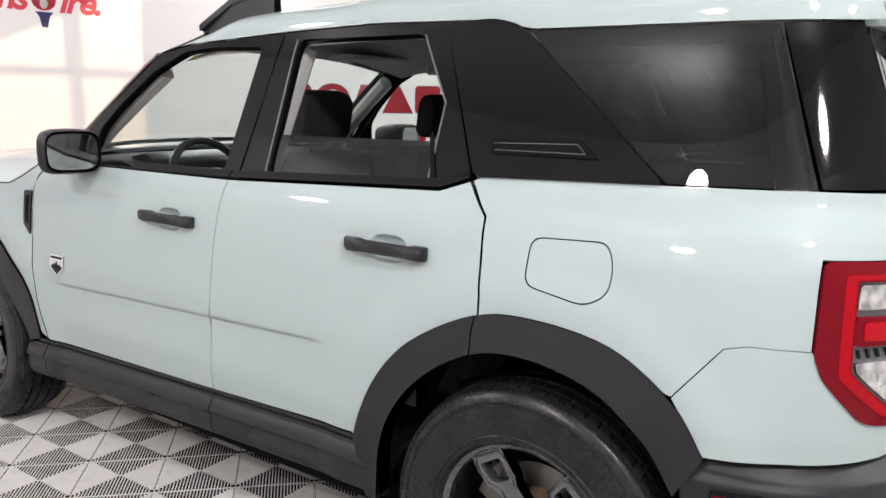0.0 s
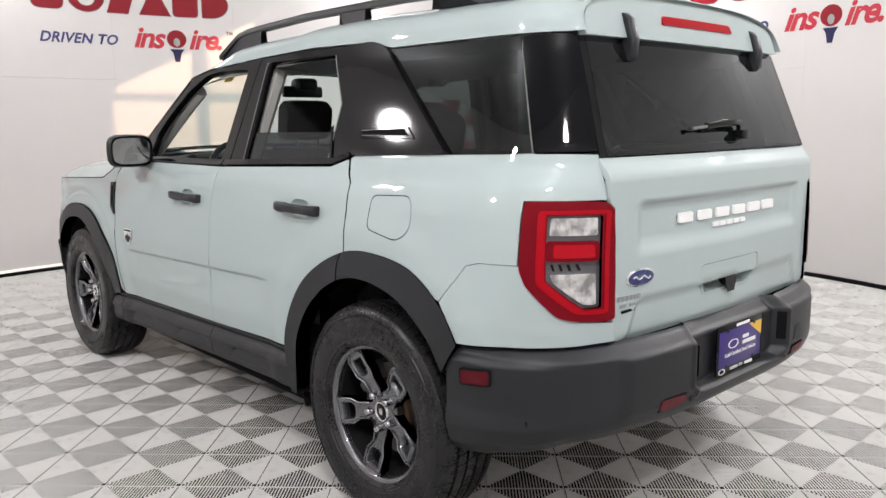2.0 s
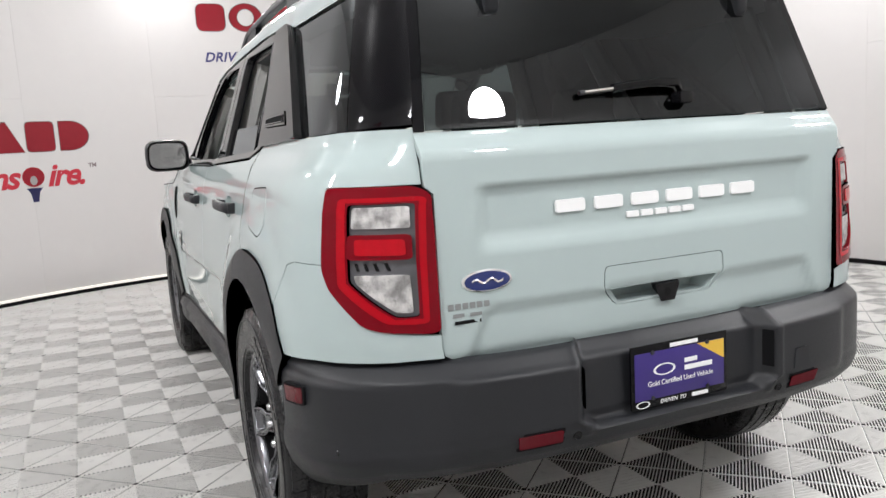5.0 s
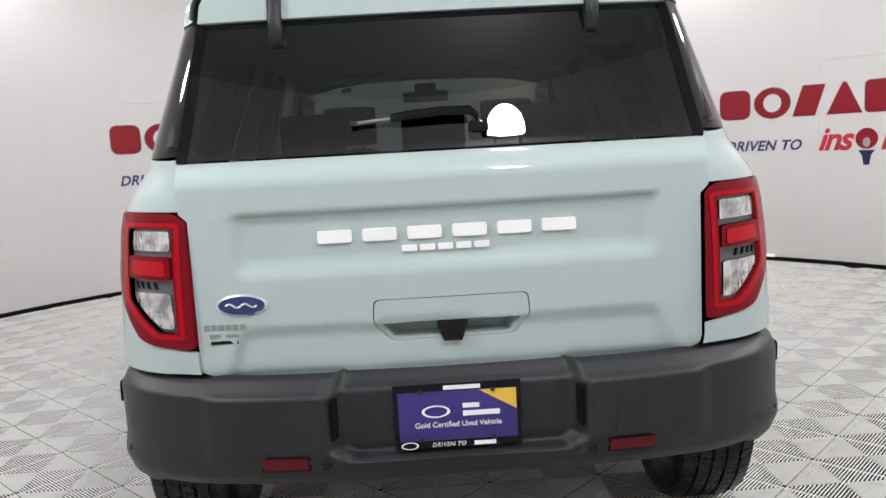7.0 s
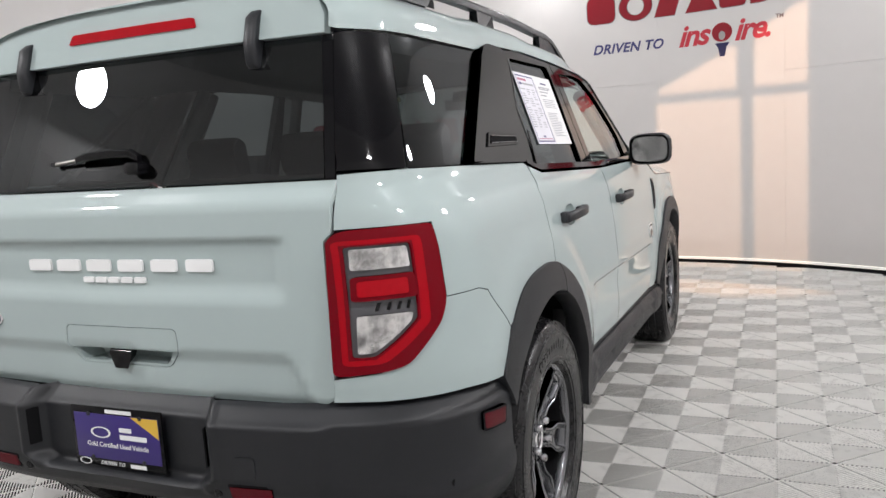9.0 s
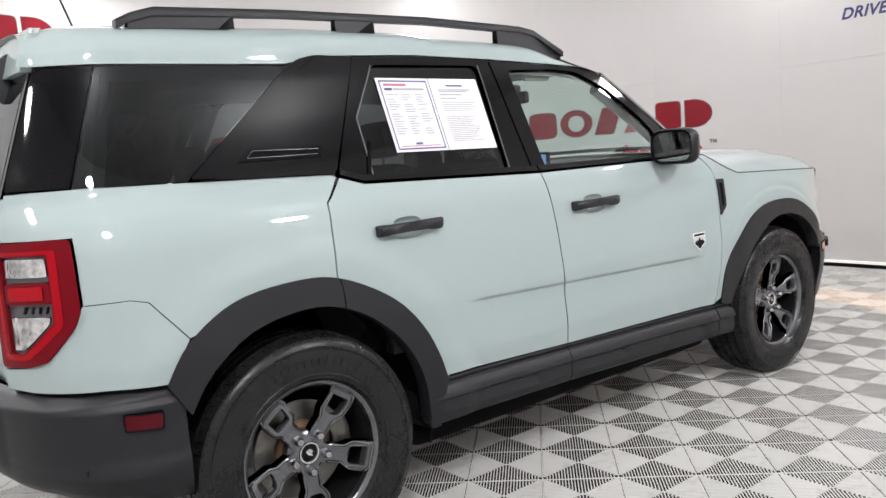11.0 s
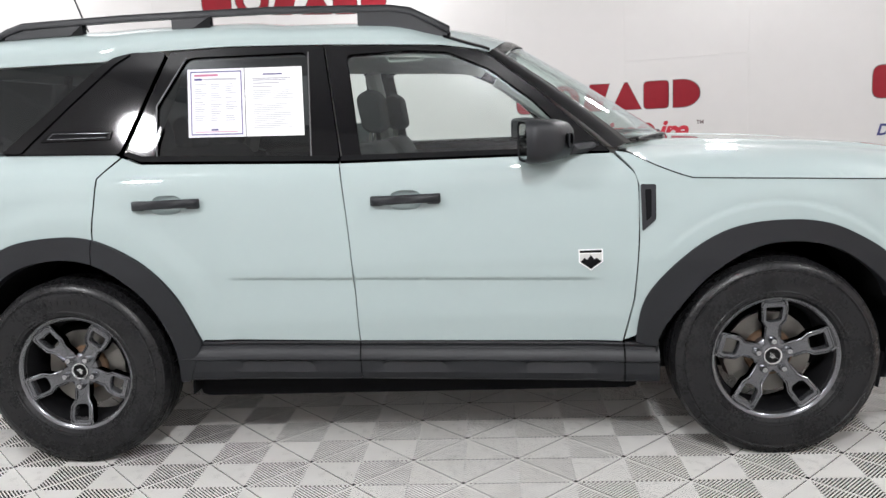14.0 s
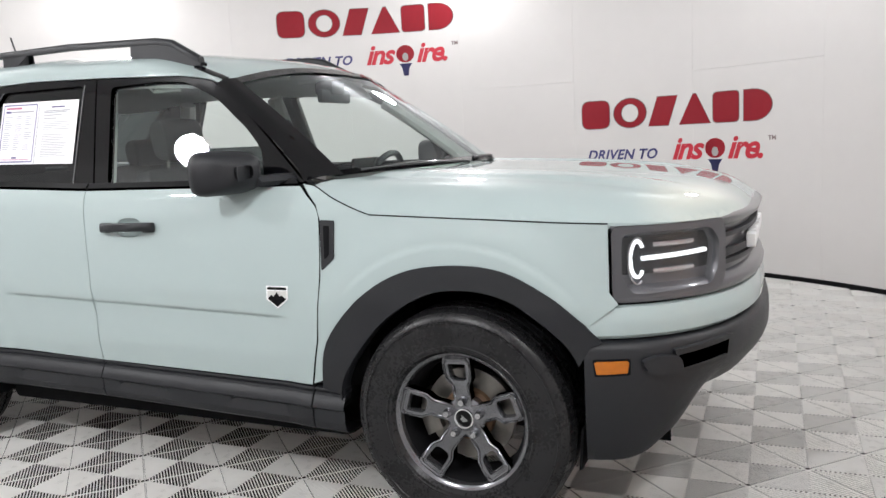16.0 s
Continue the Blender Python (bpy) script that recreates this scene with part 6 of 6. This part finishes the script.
def flat_shape(polys, place, mat, name, parent, off, label=""):
    """Thin vinyl shapes from outlines with holes: (outline, holes)."""
    verts, faces = [], []
    for outline, holes in polys:
        rims = [densify(outline, 0.03)] + [densify(h, 0.03) for h in holes]
        pts, edges = [], []
        for r in rims:
            base = len(pts)
            pts += r
            edges += [(base + i, base + (i + 1) % len(r)) for i in range(len(r))]
        ov, _, of, _, _, _ = delaunay_2d_cdt([Vector(p) for p in pts], edges, [], 0, 1e-6)
        b = len(verts)
        verts += [place(p.x, p.y, off) for p in ov]
        for f in of:
            c = (sum(ov[i].x for i in f) / len(f), sum(ov[i].y for i in f) / len(f))
            if inside(c, rims[0]) and not any(inside(c, h) for h in rims[1:]):
                faces.append(tuple(b + i for i in f))
    bm = from_faces(verts, faces)
    bmesh.ops.solidify(bm, geom=bm.faces[:], thickness=0.0008)
    return part(name, bm, mat, parent, label)


def ellipse(cx, cy, a, b, n=24):
    return [(cx + a * math.cos(2 * math.pi * k / n), cy + b * math.sin(2 * math.pi * k / n)) for k in range(n)]


def grow(poly, d):
    n = len(poly)
    cx, cy = sum(p[0] for p in poly) / n, sum(p[1] for p in poly) / n
    out = []
    for x, y in poly:
        r = math.hypot(x - cx, y - cy)
        out.append((cx + (x - cx) * (1 + d / r), cy + (y - cy) * (1 + d / r)))
    return out


def bent_text(body, size, x0, y0, place, mat, name, parent, shear=0.0, spacing=1.0, off=0.002):
    me = text_mesh(body, size, 0.0, shear, spacing, "LEFT", size * 0.028)
    for v in me.vertices:
        v.co = place(x0 + v.co.x, y0 + v.co.y, off)
    me.materials.clear()
    me.materials.append(mat)
    ob = new(name, me)
    ob.parent = parent
    return ob


def wall_sign(az_left, base, slogan=True):
    """A red six-shape name over a navy and red slogan; 1.77 m wide, base: height of the name's foot."""
    sign = tagged(new("wall_sign"), "red dealer name in plain shapes over a navy and red slogan", "sign", "wall signs")
    place = wall_map(az_left)
    h = 0.25
    # six plain shapes: block, ring, slanted block, wedge, block, half-round
    shapes = [
        (rounded([(0.0, 0.0), (0.265, 0.0), (0.265, h), (0.0, h)], 0.07), []),
        (ellipse(0.465, 0.125, 0.155, 0.13), [ellipse(0.465, 0.125, 0.085, 0.085)]),
        ([(0.645, 0.0), (0.83, 0.0), (0.915, h), (0.73, h)], []),
        ([(0.935, 0.0), (1.22, 0.0), (1.09, h), (1.06, h)], []),
        (rounded([(1.245, 0.0), (1.475, 0.0), (1.475, h), (1.245, h)], 0.04), []),
        ([(1.52, 0.0)] + [(1.60 + 0.165 * math.cos(radians(d)), 0.125 + 0.125 * math.sin(radians(d))) for d in range(-90, 91, 15)] + [(1.52, h)], []),
    ]

    def put(x, y, off=0.0):
        return place(x, base + y, off)

    for outline, holes in shapes:
        flat_shape([(grow(outline, 0.008), [grow(h, -0.006) for h in holes])], put, GREY_EDGE, "outline", sign, 0.0010)
        flat_shape([(outline, holes)], put, RED_SIGN, "name_shape", sign, 0.0022)
    y = -0.29
    bent_text("DRIVEN TO", 0.125, 0.04, y, put, NAVY_SIGN, "slogan", sign, 0.28, 1.05)
    bent_text("ins", 0.27, 0.86, y - 0.01, put, RED_SIGN, "slogan", sign, 0.32, 0.92)
    bent_text("ire.", 0.27, 1.37, y - 0.01, put, RED_SIGN, "slogan", sign, 0.32, 0.92)
    # the torch that stands for the p
    flat_shape([(ellipse(1.262, y + 0.075, 0.092, 0.085), [])], put, RED_SIGN, "torch_head", sign, 0.002)
    flat_shape([(ellipse(1.262, y + 0.045, 0.03, 0.04), [])], put, WHITE_WALL, "torch_light", sign, 0.0032)
    flat_shape([([(1.195, y - 0.02), (1.33, y - 0.02), (1.30, y - 0.06), (1.285, y - 0.14), (1.24, y - 0.14), (1.225, y - 0.06)], [])], put, NAVY_SIGN, "torch_handle", sign, 0.002)
    bent_text("TM", 0.05, 1.735, y + 0.13, put, GREY_EDGE, "mark", sign)
    return sign


for az, z in ((2.9, 2.345), (-82.0, 2.345), (123.0, 2.345), (-39.5, 1.285), (40.5, 1.285), (83.0, 1.285)):
    wall_sign(az, z)
# ---------------------------------------------------------------- added spotlight for the wall patch
spotlight = thing("ceiling_spotlight", "added unseen spotlight with a barred shield, for the warm wall patch", "lamp")


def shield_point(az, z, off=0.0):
    """The added barred shield masks the beam, unseen, a tenth of the way from the lamp to the wall."""
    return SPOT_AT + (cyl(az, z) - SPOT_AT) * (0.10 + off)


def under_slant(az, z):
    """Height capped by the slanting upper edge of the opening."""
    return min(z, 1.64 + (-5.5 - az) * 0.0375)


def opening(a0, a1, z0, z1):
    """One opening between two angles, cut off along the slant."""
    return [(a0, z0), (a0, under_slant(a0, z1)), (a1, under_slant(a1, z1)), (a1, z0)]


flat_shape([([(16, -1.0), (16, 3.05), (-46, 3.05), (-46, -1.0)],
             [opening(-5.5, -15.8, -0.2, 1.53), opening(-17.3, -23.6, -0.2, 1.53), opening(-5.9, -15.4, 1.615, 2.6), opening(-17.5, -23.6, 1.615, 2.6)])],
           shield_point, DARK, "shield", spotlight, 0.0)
# invented stem and arm carry the added lamp and its shield
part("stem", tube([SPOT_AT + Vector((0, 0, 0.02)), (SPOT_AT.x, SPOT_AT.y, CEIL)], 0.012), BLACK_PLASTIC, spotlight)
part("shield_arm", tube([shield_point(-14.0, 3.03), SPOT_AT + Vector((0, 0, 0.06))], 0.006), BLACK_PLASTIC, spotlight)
# ---------------------------------------------------------------- ribbed floor tiles
# 0.4 m tiles of four 0.2 m fields, ribs laid diagonally, turned from field to field
FLOOR_TURN, FLOOR_X, FLOOR_Y, FIELD, RIB = radians(0.6), 0.108, 0.065, 0.2, 0.0117


def field_ribs(x0, y0, down):
    """Diagonal ribs in one field with a spine across them; down: ribs run along (1, -1)."""
    verts, faces = [], []

    def bar(a, b, w, z1, z0=-0.0046):
        d = (b - a).normalized()
        s = Vector((-d.y, d.x)) * w / 2
        base = len(verts)
        # a flat rib over the open dark subfloor, softened along its edges
        section = [(-0.5, z0), (-1.0, z1 - 0.0030), (-0.84, z1), (0.84, z1), (1.0, z1 - 0.0030), (0.5, z0)]
        m = len(section)
        for end in (a, b):
            for k, z in section:
                verts.append((end.x + s.x * k, end.y + s.y * k, z))
        for i in range(m - 1):
            faces.append((base + i, base + i + 1, base + m + 1 + i, base + m + i))
        faces.append(tuple(base + i for i in range(m - 1, -1, -1)))
        faces.append(tuple(base + m + i for i in range(m)))

    n = int(FIELD * math.sqrt(2) / RIB / 2)
    step = FIELD / (n + 0.5)
    for k in range(-n, n + 1):
        c = k * step
        lo, hi = max(0.0, c) + 0.0012, min(FIELD, FIELD + c) - 0.0012
        if hi - lo < 0.006:
            continue
        if down:
            a, b = Vector((x0 + lo, y0 + FIELD - (lo - c))), Vector((x0 + hi, y0 + FIELD - (hi - c)))
        else:
            a, b = Vector((x0 + lo, y0 + lo - c)), Vector((x0 + hi, y0 + hi - c))
        # each rib is broken by a groove where it meets the spine
        mid, gap = (a + b) / 2, (b - a).normalized() * 0.0032
        if hi - lo > 0.016:
            bar(a, mid - gap, RIB * 0.37, 0.0)
            bar(mid + gap, b, RIB * 0.37, 0.0)
        else:
            bar(a, b, RIB * 0.37, 0.0)
    if down:
        bar(Vector((x0, y0)), Vector((x0 + FIELD, y0 + FIELD)), 0.0045, -0.0060, -0.0090)
    else:
        bar(Vector((x0, y0 + FIELD)), Vector((x0 + FIELD, y0)), 0.0045, -0.0060, -0.0090)
    return verts, faces


def tile_mesh():
    verts, faces = [], []
    for i in range(2):
        for j in range(2):
            v, f = field_ribs(i * FIELD, j * FIELD, (i + j) % 2 == 1)
            base = len(verts)
            verts += v
            faces += [tuple(base + q for q in g) for g in f]
    me = bpy.data.meshes.new("floor_tile")
    me.from_pydata(verts, [], faces)
    me.materials.append(TILE)
    me.shade_smooth()
    me.set_sharp_from_angle(angle=radians(50))
    return me


tile = tile_mesh()
floor_tiles = tagged(new("floor_tiles"), "light grey ribbed plastic floor tiles in a checker of turned ribs", "floor", kind="structure")
turn = Matrix.Rotation(FLOOR_TURN, 4, "Z")
spots = []
for i in range(-12, 18):
    for j in range(-14, 14):
        p = turn @ Vector((FLOOR_X + i * 2 * FIELD, FLOOR_Y + j * 2 * FIELD, 0))
        c = turn @ Vector((FLOOR_X + (i * 2 + 1) * FIELD, FLOOR_Y + (j * 2 + 1) * FIELD, 0))
        far = math.hypot(c.x - CX, c.y - CY)
        if far < RADIUS + 0.12:
            spots.append((p, c))
# the stretch beside and behind the car is laid tile by tile, the rest as one sheet
near = sorted(spots, key=lambda s: abs(math.hypot(s[1].x - CX, s[1].y - CY) - 2.1))[:296]
near_set = {id(s) for s in near}
rest_v, rest_f = [], []
for s in spots:
    if id(s) in near_set:
        ob = new("tile", tile)
        ob.matrix_world = Matrix.Translation(s[0]) @ turn
        ob.parent = floor_tiles
    else:
        base = len(rest_v)
        m = Matrix.Translation(s[0]) @ turn
        rest_v += [tuple(m @ v.co) for v in tile.vertices]
        rest_f += [tuple(base + q for q in f.vertices) for f in tile.polygons]
me = bpy.data.meshes.new("tile_sheet")
me.from_pydata(rest_v, [], rest_f)
me.shade_smooth()
me.set_sharp_from_angle(angle=radians(50))
me.materials.append(TILE)
sheet = tagged(new("tile_sheet", me), kind="stuff")
sheet.parent = floor_tiles
